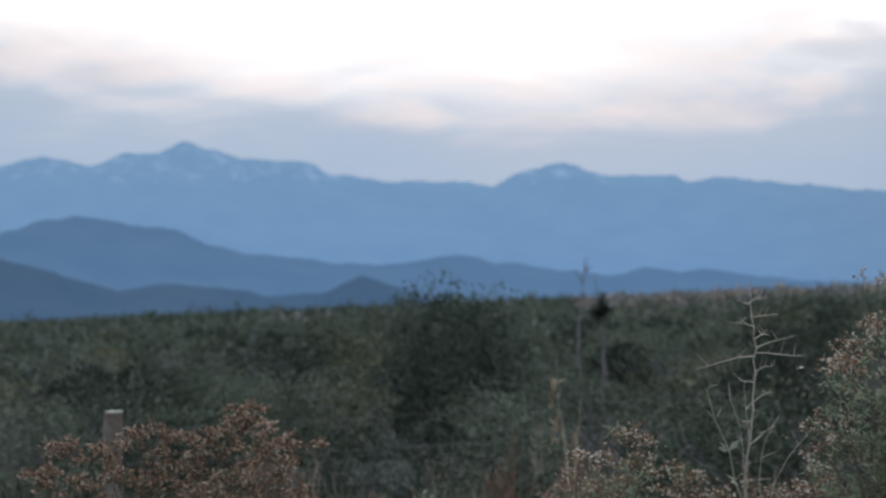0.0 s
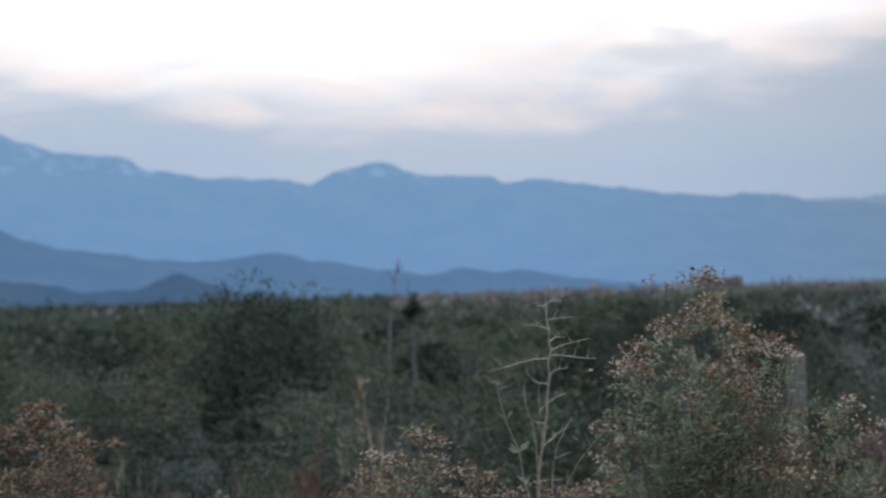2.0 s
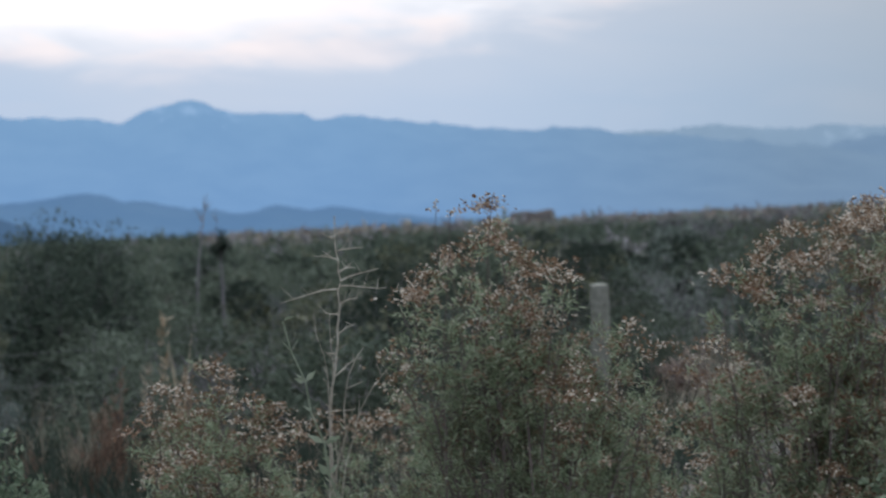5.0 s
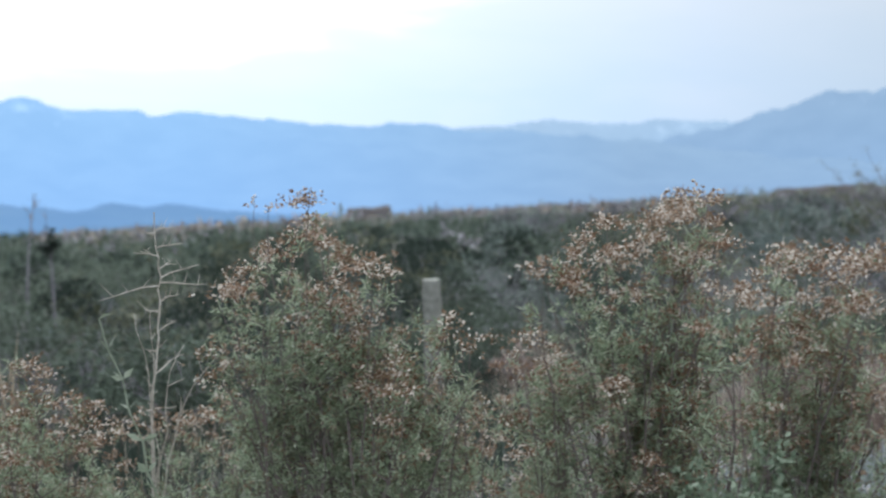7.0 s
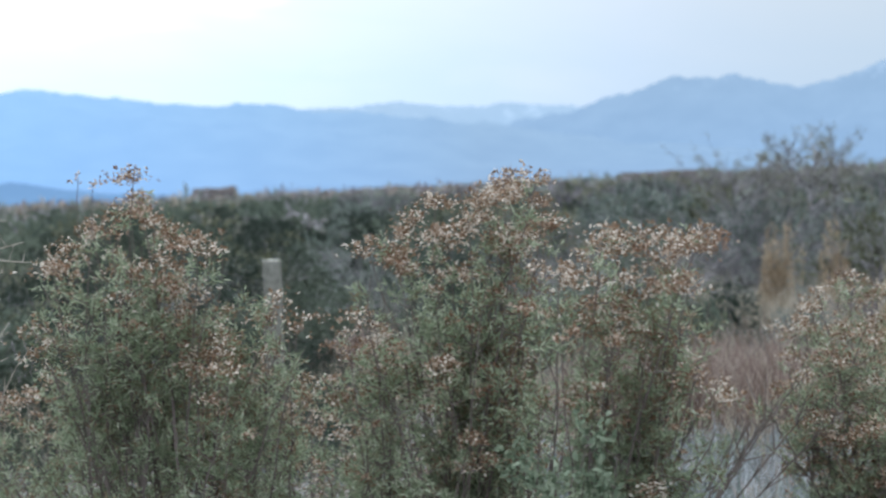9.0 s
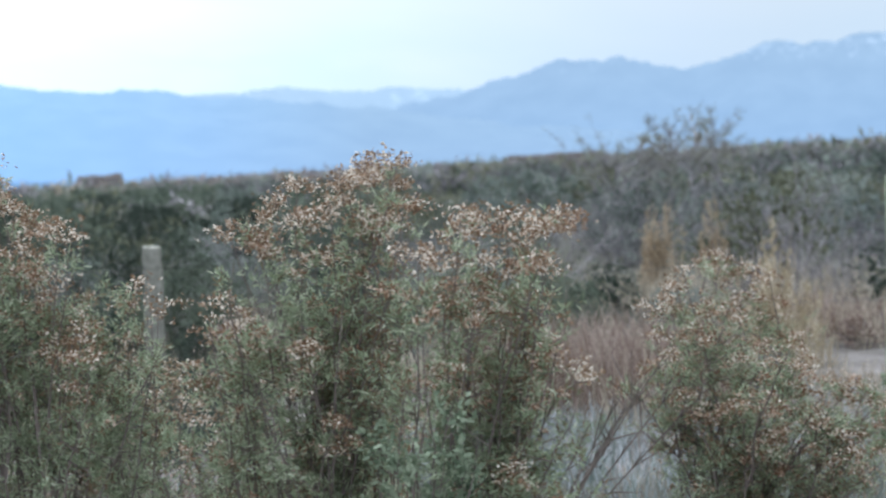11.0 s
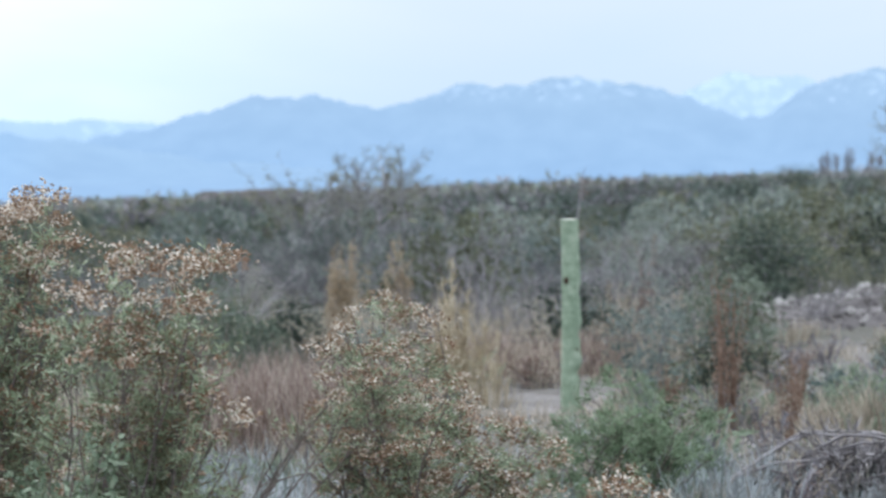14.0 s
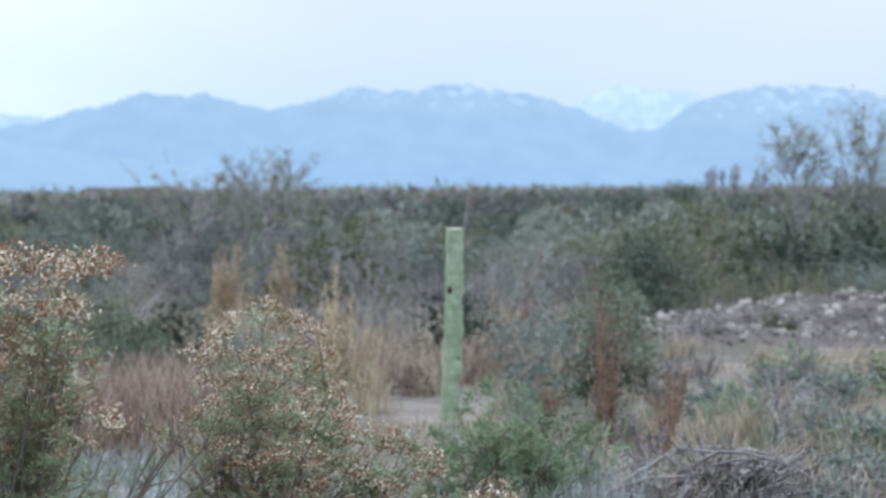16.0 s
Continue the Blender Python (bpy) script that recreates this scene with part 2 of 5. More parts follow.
SAGE_LEAF = material("sage_leaf", [(0.09, 0.12, 0.11), (0.16, 0.20, 0.185), (0.25, 0.29, 0.27)], 2, 0.8, island=0.4, obj=0.3, translucent=0.15)
GREY_TWIG = material("grey_twig", [(0.120, 0.115, 0.126), (0.208, 0.197, 0.214), (0.32, 0.304, 0.32)], 3, 0.9, island=0.4, obj=0.4)
DRY_GRASS = material("dry_grass", [(0.20, 0.172, 0.135), (0.32, 0.277, 0.218), (0.46, 0.412, 0.335)], 2, 0.8, island=0.5, obj=0.3, translucent=0.25)
GOLD_GRASS = material("gold_grass", [(0.30, 0.245, 0.16), (0.44, 0.372, 0.262), (0.57, 0.505, 0.39)], 3, 0.8, island=0.5, translucent=0.25)
RED_GRASS = material("red_grass", [(0.125, 0.085, 0.070), (0.260, 0.195, 0.165), (0.44, 0.37, 0.325)], 3, 0.8, island=0.5, translucent=0.25)
SILVER_GRASS = material("silver_grass", [(0.17, 0.185, 0.182), (0.29, 0.318, 0.325), (0.46, 0.50, 0.515)], 3, 0.8, island=0.5, translucent=0.2)
POST_WOOD = material("post_wood", [(0.16, 0.230, 0.155), (0.26, 0.340, 0.245), (0.41, 0.47, 0.37)], 14, 0.85, bump=0.6, bump_scale=60)
STAINED_POST_WOOD = material("stained_post_wood", [(0.13, 0.095, 0.070), (0.22, 0.195, 0.165), (0.35, 0.34, 0.305)], 7, 0.9, bump=0.6, bump_scale=60)
GREY_POST_WOOD = material("grey_post_wood", [(0.15, 0.15, 0.13), (0.24, 0.24, 0.21), (0.36, 0.355, 0.32)], 14, 0.9, bump=0.6, bump_scale=60)
END_GRAIN = material("end_grain", [(0.28, 0.29, 0.24), (0.46, 0.46, 0.40)], 30, 0.9)
KNOT = material("knot", [(0.03, 0.022, 0.015), (0.08, 0.05, 0.035)], 40, 0.9)
WIRE = material("wire", [(0.13, 0.13, 0.135), (0.24, 0.24, 0.25)], 30, 0.6, metal=0.3)
STONE = material("stone", [(0.055, 0.050, 0.050), (0.10, 0.092, 0.090), (0.17, 0.155, 0.15), (0.36, 0.345, 0.33)], 5, 0.9, bump=0.3, island=0.6, obj=0.7)
EARTH = material("earth", [(0.046, 0.041, 0.041), (0.085, 0.076, 0.075), (0.155, 0.142, 0.140)], 2.5, 0.95, bump=0.8, bump_scale=25)
GROUND = material("ground_soil", [(0.085, 0.075, 0.068), (0.17, 0.155, 0.147), (0.29, 0.275, 0.27)], 2.4, 0.95, bump=0.8, bump_scale=18)


def shaded_litter(mat):
    """Beyond the open strip the soil colour darkens: leaf litter, with brush shade painted in."""
    n, l = mat.node_tree.nodes, mat.node_tree.links
    b = n["Principled BSDF"]
    soil = b.inputs["Base Color"].links[0].from_socket
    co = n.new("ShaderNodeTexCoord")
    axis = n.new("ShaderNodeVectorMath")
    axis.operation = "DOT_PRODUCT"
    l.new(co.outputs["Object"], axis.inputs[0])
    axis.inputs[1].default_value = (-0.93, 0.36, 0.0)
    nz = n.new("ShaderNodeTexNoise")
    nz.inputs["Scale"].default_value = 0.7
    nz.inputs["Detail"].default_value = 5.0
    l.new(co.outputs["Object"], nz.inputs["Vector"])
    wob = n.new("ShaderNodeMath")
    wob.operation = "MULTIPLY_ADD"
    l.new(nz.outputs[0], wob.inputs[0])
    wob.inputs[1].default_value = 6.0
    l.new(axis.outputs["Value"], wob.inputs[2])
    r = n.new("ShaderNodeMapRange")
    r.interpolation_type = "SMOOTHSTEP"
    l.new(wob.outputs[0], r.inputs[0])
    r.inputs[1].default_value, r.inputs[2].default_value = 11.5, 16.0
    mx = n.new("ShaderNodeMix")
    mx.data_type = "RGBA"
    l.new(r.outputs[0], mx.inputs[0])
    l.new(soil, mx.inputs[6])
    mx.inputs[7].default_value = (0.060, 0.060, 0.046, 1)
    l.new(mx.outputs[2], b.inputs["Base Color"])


shaded_litter(GROUND)

# ---- geometry helpers ----


def mesh_of(name, verts, faces, material_list, smooth=False, index=None):
    """A mesh from an array of vertices and an array of faces, all with the same number of corners."""
    verts, faces = np.asarray(verts, np.float32), np.asarray(faces, np.int32)
    me = bpy.data.meshes.new(name)
    k = faces.shape[1]
    me.vertices.add(len(verts))
    me.vertices.foreach_set("co", verts.ravel())
    me.loops.add(faces.size)
    me.loops.foreach_set("vertex_index", faces.ravel())
    me.polygons.add(len(faces))
    me.polygons.foreach_set("loop_start", np.arange(0, faces.size, k, dtype=np.int32))
    me.polygons.foreach_set("loop_total", np.full(len(faces), k, np.int32))
    me.polygons.foreach_set("use_smooth", np.full(len(faces), smooth))
    if index is not None:
        me.polygons.foreach_set("material_index", np.asarray(index, np.int32))
    me.update(calc_edges=True)
    for m in material_list:
        me.materials.append(m)
    return me


def part(name, me, parent, label="", kind=""):
    ob = new(name, me)
    ob.parent = parent
    return tagged(ob, label, kind=kind)


def thing(name, m, label, category, group=""):
    ob = new(name)
    ob.empty_display_size = 0.1
    ob.matrix_world = m
    return tagged(ob, label, category, group)


def unit(v):
    return v / np.maximum(np.linalg.norm(v, axis=-1, keepdims=True), 1e-9)


def join(*pieces):
    """Join (verts, faces) pairs."""
    vs, fs, k = [], [], 0
    for v, f in pieces:
        if len(v):
            vs.append(v)
            fs.append(f + k)
            k += len(v)
    return np.concatenate(vs), np.concatenate(fs)


def tubes(p0, p1, r0, r1, sides=3):
    """Tapered tubes between points, open at the ends."""
    n = len(p0)
    d = unit(p1 - p0)
    ref = np.where(np.abs(d[:, 2:3]) > 0.9, np.array([[1.0, 0, 0]]), np.array([[0, 0, 1.0]]))
    u = unit(np.cross(d, ref))
    w = np.cross(d, u)
    ang = np.arange(sides) * 2 * np.pi / sides
    ring = u[:, None] * np.cos(ang)[None, :, None] + w[:, None] * np.sin(ang)[None, :, None]
    a = p0[:, None] + ring * np.asarray(r0).reshape(-1, 1, 1)
    b = p1[:, None] + ring * np.asarray(r1).reshape(-1, 1, 1)
    v = np.concatenate([a, b], 1).reshape(-1, 3)
    i = np.arange(sides)
    j = (i + 1) % sides
    f = np.stack([i, j, j + sides, i + sides], 1)[None] + (np.arange(n) * 2 * sides)[:, None, None]
    return v, f.reshape(-1, 4)


def blades(pos, way, length, width, rng, fold=0.25):
    """Lance-shaped leaves: four corners each, folded a little along the middle."""
    n = len(pos)
    way = unit(way)
    side = unit(np.cross(way, unit(rng.normal(size=(n, 3)))))
    up = np.cross(side, way)
    length, width = np.broadcast_to(length, n)[:, None], np.broadcast_to(width, n)[:, None]
    mid = pos + way * length * 0.45 - up * width * fold
    tip = pos + way * length - up * length * rng.uniform(0, 0.25, (n, 1))
    v = np.stack([pos, mid + side * width / 2, tip, mid - side * width / 2], 1).reshape(-1, 3)
    return v, np.arange(n * 4).reshape(-1, 4)


def heads(pos, way, size, rng, petals=3):
    """Dry seed heads: a few ragged scales that open like a cup."""
    n = len(pos)
    p = np.repeat(pos, petals, 0)
    w = unit(np.repeat(way, petals, 0) * 0.7 + rng.normal(size=(n * petals, 3)) * 0.8)
    s = np.repeat(np.broadcast_to(size, n), petals) * rng.uniform(0.6, 1.2, n * petals)
    return blades(p, w, s, s * 0.5, rng)


def sweep(pts, radii, sides=4):
    """One unbroken tube along a line of points, closed at the tip."""
    pts, radii = np.asarray(pts, float), np.asarray(radii, float)
    n = len(pts)
    d = unit(np.gradient(pts, axis=0))
    ref = np.array([1.0, 0, 0]) if abs(unit(pts[-1] - pts[0])[2]) > 0.7 else np.array([0, 0, 1.0])
    u = unit(np.cross(d, ref[None]))
    w = np.cross(d, u)
    ang = np.arange(sides) * 2 * np.pi / sides
    v = (pts[:, None] + (u[:, None] * np.cos(ang)[None, :, None] + w[:, None] * np.sin(ang)[None, :, None]) * radii[:, None, None]).reshape(-1, 3)
    i, j = np.meshgrid(np.arange(n - 1), np.arange(sides), indexing="ij")
    k = (j + 1) % sides
    return v, np.stack([i * sides + j, i * sides + k, (i + 1) * sides + k, (i + 1) * sides + j], 2).reshape(-1, 4)


def curve_points(a, c, b, n):
    t = np.linspace(0, 1, n)[:, None]
    return a * (1 - t) ** 2 + c * 2 * t * (1 - t) + b * t ** 2

# ---- the land ----
SLOPE_X, SLOPE_Y = 0.0398, 0.01745


def fbm(x, y, scale, octaves=4, seed=0.0):
    """Cheap layered noise of waves, for arrays."""
    r = np.random.default_rng(int(seed) + 11)
    out, amp, k = np.zeros_like(x, dtype=float), 1.0, 1.0 / scale
    for _ in range(octaves):
        for _ in range(3):
            a, ph = r.uniform(0, 6.283), r.uniform(0, 6.283)
            out += amp * np.sin((x * math.cos(a) + y * math.sin(a)) * k * 6.283 + ph + 1.3 * np.sin((x * math.sin(a) - y * math.cos(a)) * k * 4.1 + ph * 2)) / 3
        amp *= 0.5
        k *= 2.1
    return out


def land(x, y):
    """Height of the ground: a plain that falls to the west and rises to the north-east, with small bumps."""
    x, y = np.asarray(x, float), np.asarray(y, float)
    d = np.hypot(x, y)
    z = SLOPE_X * x + SLOPE_Y * y
    z = z + 0.05 * fbm(x, y, 5.0, 3, 1) * np.clip(d / 8, 0.2, 1) + 0.25 * fbm(x, y, 60.0, 2, 2) * np.clip((d - 25) / 60, 0, 1)
    # a shallow dip along the fence
    z = z - 0.30 * np.exp(-((x + 13.5) / 5) ** 2 - ((y - 14.5) / 5) ** 2)
    return z


def build_ground():
    radii = np.concatenate([[0.0], np.geomspace(0.6, 60, 80), np.geomspace(62, 4950, 60)])
    ang = np.linspace(0, 2 * np.pi, 241)[:-1]
    x, y = radii[:, None] * np.sin(ang), radii[:, None] * np.cos(ang)
    v = np.stack([x, y, land(x, y)], 2).reshape(-1, 3)
    i, j = np.meshgrid(np.arange(len(radii) - 1), np.arange(240), indexing="ij")
    k = (j + 1) % 240
    f = np.stack([i * 240 + j, i * 240 + k, (i + 1) * 240 + k, (i + 1) * 240 + j], 2).reshape(-1, 4)[:, ::-1]
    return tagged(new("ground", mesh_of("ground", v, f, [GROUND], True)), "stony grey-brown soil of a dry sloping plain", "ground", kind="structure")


build_ground()


def mountain_range(name, label, mat, distance, depth, summits, rough, seed, foot=-10.0):
    """A range whose crest runs through the summits and saddles: (bearing in degrees, rise in degrees)."""
    bearings, rises = [s[0] for s in summits], [s[1] for s in summits]
    az = np.arange(bearings[0], bearings[-1], 0.09)
    # ease between the summits, then small crags
    crest = np.interp(az, bearings, rises)
    kernel = np.hanning(7)
    crest = np.convolve(np.pad(crest, 3, "edge"), kernel / kernel.sum(), "valid")
    rows = np.concatenate([np.linspace(-1, 0, 16), np.linspace(0.12, 1, 5)])
    a, t = np.meshgrid(np.radians(az), rows, indexing="ij")
    r = distance + depth * t
    x, y = r * np.sin(a), r * np.cos(a)
    ground = land(x, y)
    peak = np.tan(np.radians(crest))[:, None] * distance + 1.6
    rise = np.where(t <= 0, (1 + t) ** 1.15, (1 - t))
    spur = fbm(x, y, depth * 0.8, 5, seed)
    z = foot + ground + (peak - ground - foot) * rise
    z = z + rough * spur * rise * np.clip(np.abs(t) * 4, 0.12, 1) + rough * 0.22 * fbm(x, y, depth * 0.16, 3, seed + 3) * rise
    v = np.stack([x, y, z], 2).reshape(-1, 3)
    m = len(rows)
    i, j = np.meshgrid(np.arange(len(az) - 1), np.arange(m - 1), indexing="ij")
    f = np.stack([i * m + j, i * m + j + 1, (i + 1) * m + j + 1, (i + 1) * m + j], 2).reshape(-1, 4)
    ob = new(name, mesh_of(name, v, f, [mat], True))
    return tagged(ob, label, "mountains", kind="structure")


# haze is painted into each range as emitted colour, low and high
HAZE_MAIN = distance_material("haze_main_range", (0.07, 0.08, 0.07), (0.206, 0.335, 0.530), (0.238, 0.367, 0.525), -60, 190, 0.87, snow=(70, 150, 0.605), west=(1.02, 1.20, 1.36))
HAZE_SNOW = distance_material("haze_snow_range", (0.08, 0.09, 0.09), (0.203, 0.335, 0.530), (0.232, 0.352, 0.510), 0, 260, 0.87, snow=(100, 215, 0.580))
HAZE_PEAK = distance_material("haze_snow_peaks", (0.09, 0.11, 0.14), (0.268, 0.410, 0.590), (0.315, 0.440, 0.590), 40, 270, 0.90, snow=(-20, 200, 0.53))
HAZE_HILL = distance_material("haze_hills", (0.06, 0.07, 0.05), (0.125, 0.245, 0.440), (0.112, 0.216, 0.385), -70, 50, 0.87, west=(1.08, 1.12, 1.14))
HAZE_LOW = distance_material("haze_low_hills", (0.05, 0.06, 0.04), (0.080, 0.158, 0.300), (0.070, 0.138, 0.250), -50, 10, 0.85, west=(1.05, 1.08, 1.08))

mountain_range("mountains_west", "long blue mountain range with snow patches in evening haze", HAZE_MAIN, 3700, 700, [
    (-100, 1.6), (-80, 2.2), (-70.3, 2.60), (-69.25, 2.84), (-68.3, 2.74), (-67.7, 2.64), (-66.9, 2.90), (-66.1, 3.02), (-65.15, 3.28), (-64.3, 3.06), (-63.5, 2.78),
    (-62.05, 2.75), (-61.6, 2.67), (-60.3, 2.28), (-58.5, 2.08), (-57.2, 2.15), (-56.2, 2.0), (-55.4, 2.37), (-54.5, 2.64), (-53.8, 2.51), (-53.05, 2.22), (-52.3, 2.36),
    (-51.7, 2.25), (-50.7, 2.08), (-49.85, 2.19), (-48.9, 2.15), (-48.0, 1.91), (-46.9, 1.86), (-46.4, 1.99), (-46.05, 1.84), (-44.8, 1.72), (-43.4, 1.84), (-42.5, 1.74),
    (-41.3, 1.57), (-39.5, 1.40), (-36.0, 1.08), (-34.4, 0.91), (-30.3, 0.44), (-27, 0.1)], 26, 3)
mountain_range("mountains_north", "pale blue mountains with a few snow fields in haze", HAZE_SNOW, 4350, 400, [
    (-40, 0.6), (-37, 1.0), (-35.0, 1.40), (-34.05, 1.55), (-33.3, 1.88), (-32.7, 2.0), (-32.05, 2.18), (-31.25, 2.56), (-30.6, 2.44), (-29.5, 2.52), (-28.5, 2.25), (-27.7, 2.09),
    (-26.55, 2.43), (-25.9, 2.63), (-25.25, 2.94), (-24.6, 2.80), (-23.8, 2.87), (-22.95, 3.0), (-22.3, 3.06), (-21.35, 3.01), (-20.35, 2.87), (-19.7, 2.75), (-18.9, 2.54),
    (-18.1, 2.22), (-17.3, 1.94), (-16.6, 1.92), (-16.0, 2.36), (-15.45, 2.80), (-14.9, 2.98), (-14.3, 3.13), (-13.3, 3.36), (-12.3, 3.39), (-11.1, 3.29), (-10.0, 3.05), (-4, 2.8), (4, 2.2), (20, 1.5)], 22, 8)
mountain_range("mountains_snowy", "white snow peaks behind the nearer mountains, almost lost in haze", HAZE_PEAK, 4780, 130, [
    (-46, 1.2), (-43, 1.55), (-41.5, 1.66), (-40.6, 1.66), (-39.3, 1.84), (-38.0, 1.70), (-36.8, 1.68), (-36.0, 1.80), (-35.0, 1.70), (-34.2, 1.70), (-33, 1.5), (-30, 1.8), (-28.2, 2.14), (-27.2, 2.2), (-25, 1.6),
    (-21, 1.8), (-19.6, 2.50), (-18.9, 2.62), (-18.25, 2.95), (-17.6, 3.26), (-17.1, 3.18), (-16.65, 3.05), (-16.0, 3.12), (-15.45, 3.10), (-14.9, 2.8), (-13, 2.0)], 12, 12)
mountain_range("hills_west", "darker blue foothills before the mountain range", HAZE_HILL, 2500, 420, [
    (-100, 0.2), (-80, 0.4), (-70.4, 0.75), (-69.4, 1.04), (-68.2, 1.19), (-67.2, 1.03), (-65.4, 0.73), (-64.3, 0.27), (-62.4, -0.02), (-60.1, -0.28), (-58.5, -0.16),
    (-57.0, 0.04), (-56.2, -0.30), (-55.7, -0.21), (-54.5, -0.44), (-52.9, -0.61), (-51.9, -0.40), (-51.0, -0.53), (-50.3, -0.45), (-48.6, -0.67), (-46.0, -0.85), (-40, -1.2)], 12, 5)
mountain_range("low_hills_west", "dark blue wooded hills at the edge of the plain", HAZE_LOW, 1500, 260, [
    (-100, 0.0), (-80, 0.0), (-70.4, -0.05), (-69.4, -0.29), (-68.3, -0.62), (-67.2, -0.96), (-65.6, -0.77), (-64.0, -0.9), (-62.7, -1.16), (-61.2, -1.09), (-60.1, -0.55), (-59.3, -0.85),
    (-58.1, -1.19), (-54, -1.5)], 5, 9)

# ---- plants ----


def plume_shrub(name, label, x, y, leaders, depth, seed, leaf=NARROW_LEAF, head=SEED_HEAD, sprays=9, flower=1.0, leaf_len=0.027, leaf_w=0.0050,
                per_twig=8, head_size=0.0128, category="shrub", group="", heads_per=34, stem=BARK, skirt=12, skirt_top=0.80, echo=1, thin=1.0, sprigs=(), spray_bloom=0.09, low=0.20):
    """A bushy shrub. Every leader is (sideways, height) of the tip of one main stem, which ends in a cluster of dry seed heads;
    the stems stand depth apart front to back. Leafy sprays with small clusters at their tips clothe the stems from low to the tip.
    echo: shorter stems beside each leader; skirt: lower leafy shoots."""
    rng = np.random.default_rng(seed)
    z0 = float(land(x, y))
    root = thing(name, pose(x, y, z0 - 0.02), label, category, group)
    away = np.array([x, y, 0.0]) / math.hypot(x, y)
    side = np.array([away[1], -away[0], 0.0])
    lo, hi, top = min(s[0] for s in leaders), max(s[0] for s in leaders), max(s[1] for s in leaders)
    # (sideways, height, share of seed heads, number of the stem that it forks from, offset to the front)
    shoots = [(s, h - 0.01, 0.45 if top > 1.3 and h < top - 0.24 else 1.0, -1, 0.0) for s, h in leaders]
    shoots += [(s * 0.92 + rng.normal(0, 0.05), h - rng.uniform(0.08, 0.30), 0.3, k, 0.0) for k, (s, h) in enumerate(leaders) for _ in range(echo)]
    shoots += [(rng.uniform(lo * 1.12, hi * 1.12), rng.uniform(0.42, skirt_top) * top, 0.2, -1, abs(rng.normal(0, 1.4 * depth))) for _ in range(skirt)]
    stems = []
    wood, lp, lw, ll, hp, hw, bp, bw = [], [], [], [], [], [], [], []

    def cluster(at, ax, size, many, hp, hw):
        """A flat-topped head of a few dozen small dry flowers."""
        m = max(3, int(many * size))
        r = rng.normal(0, 1, (m, 3)) * np.array([0.024, 0.024, 0.011]) * size
        hp.append(at + r - ax * (np.linalg.norm(r[:, :2], axis=1, keepdims=True) * 0.35) + ax * 0.008)
        hw.append(unit(ax * 0.6 + rng.normal(0, 0.6, (m, 3))))

    def leafy(p, e, d, m):
        g = rng.uniform(0.0, 1, m)[:, None]
        lp.append(p + (e - p) * g + rng.normal(0, 0.006, (m, 3)))
        lw.append(unit(d * 0.40 + rng.normal(0, 0.62, (m, 3)) + np.array([0, 0, 0.12])))
        ll.append(rng.uniform(0.5, 1.35, m) * leaf_len)

    for sx, h, bloom, fork, front in shoots:
        tip = side * sx + away * (rng.normal(0, depth) - front) + np.array([0, 0, h - z0])
        base = side * sx * rng.uniform(-0.25, 0.55) + away * rng.normal(0, 0.09) + side * rng.normal(0, 0.07)
        ctrl = base * 0.3 + tip * np.array([0.42, 0.42, 0.52]) + rng.normal(0, 0.10, 3) * np.array([1, 1, 0.2])
        if fork >= 0:
            base = stems[fork][rng.integers(4, 7)]
            ctrl = base * 0.5 + tip * 0.5 + rng.normal(0, 0.04, 3)
        pts = curve_points(base, ctrl, tip, 12)
        pts[2:-1] += rng.normal(0, 0.006, (9, 3))
        stems.append(pts)
        part("stem", mesh_of("stem", *sweep(pts, np.linspace(0.0068 if fork < 0 else 0.004, 0.0014, 12) * thin, 4), [stem]), root)
        tan = unit(np.gradient(pts, axis=0))
        # side sprays: small tufts of leafy twigs that stand well out from the stem, with gaps between
        for q in range(sprays):
            u = (low if fork < 0 else 0.05) + (0.97 - low) * rng.uniform() ** 0.75
            k = u * 11
            i = min(int(k), 10)
            p = pts[i] * (1 - k + i) + pts[i + 1] * (k - i)
            ln = rng.uniform(0.05, 0.15) * min(1.0, 0.35 + 2.2 * (1 - u))
            out = unit(rng.normal(size=3) * np.array([1, 1, 0.3]))
            d = unit(tan[i] * 0.40 + out * 0.9 + np.array([0, 0, 0.15]))
            e = p + d * ln
            wood.append(sweep(np.stack([p, (p + e) / 2 - np.array([0, 0, 0.006]), e]), np.array([0.0022, 0.0017, 0.0008]) * thin, 3))
            leafy(p + (e - p) * 0.3, e, d, per_twig)
            for _ in range(4):
                a = p + (e - p) * rng.uniform(0.3, 1.0)
                d2 = unit(d * 0.7 + rng.normal(0, 0.6, 3) + np.array([0, 0, 0.12]))
                b = a + d2 * rng.uniform(0.025, 0.065)
                leafy(a, b, d2, per_twig)
                if rng.uniform() < flower * spray_bloom * 0.45:
                    cluster(b, unit(d2 + np.array([0, 0, 0.5])), rng.uniform(0.25, 0.55), heads_per * 0.6, *((bp, bw) if u < 0.86 or rng.uniform() < 0.35 else (hp, hw)))
            if rng.uniform() < flower * (spray_bloom + (0.30 * bloom if u > 0.82 else 0.0)):
                cluster(e, unit(d + np.array([0, 0, 0.8])), rng.uniform(0.45, 0.9), heads_per * 0.8, *((bp, bw) if u < 0.74 or rng.uniform() < 0.3 else (hp, hw)))
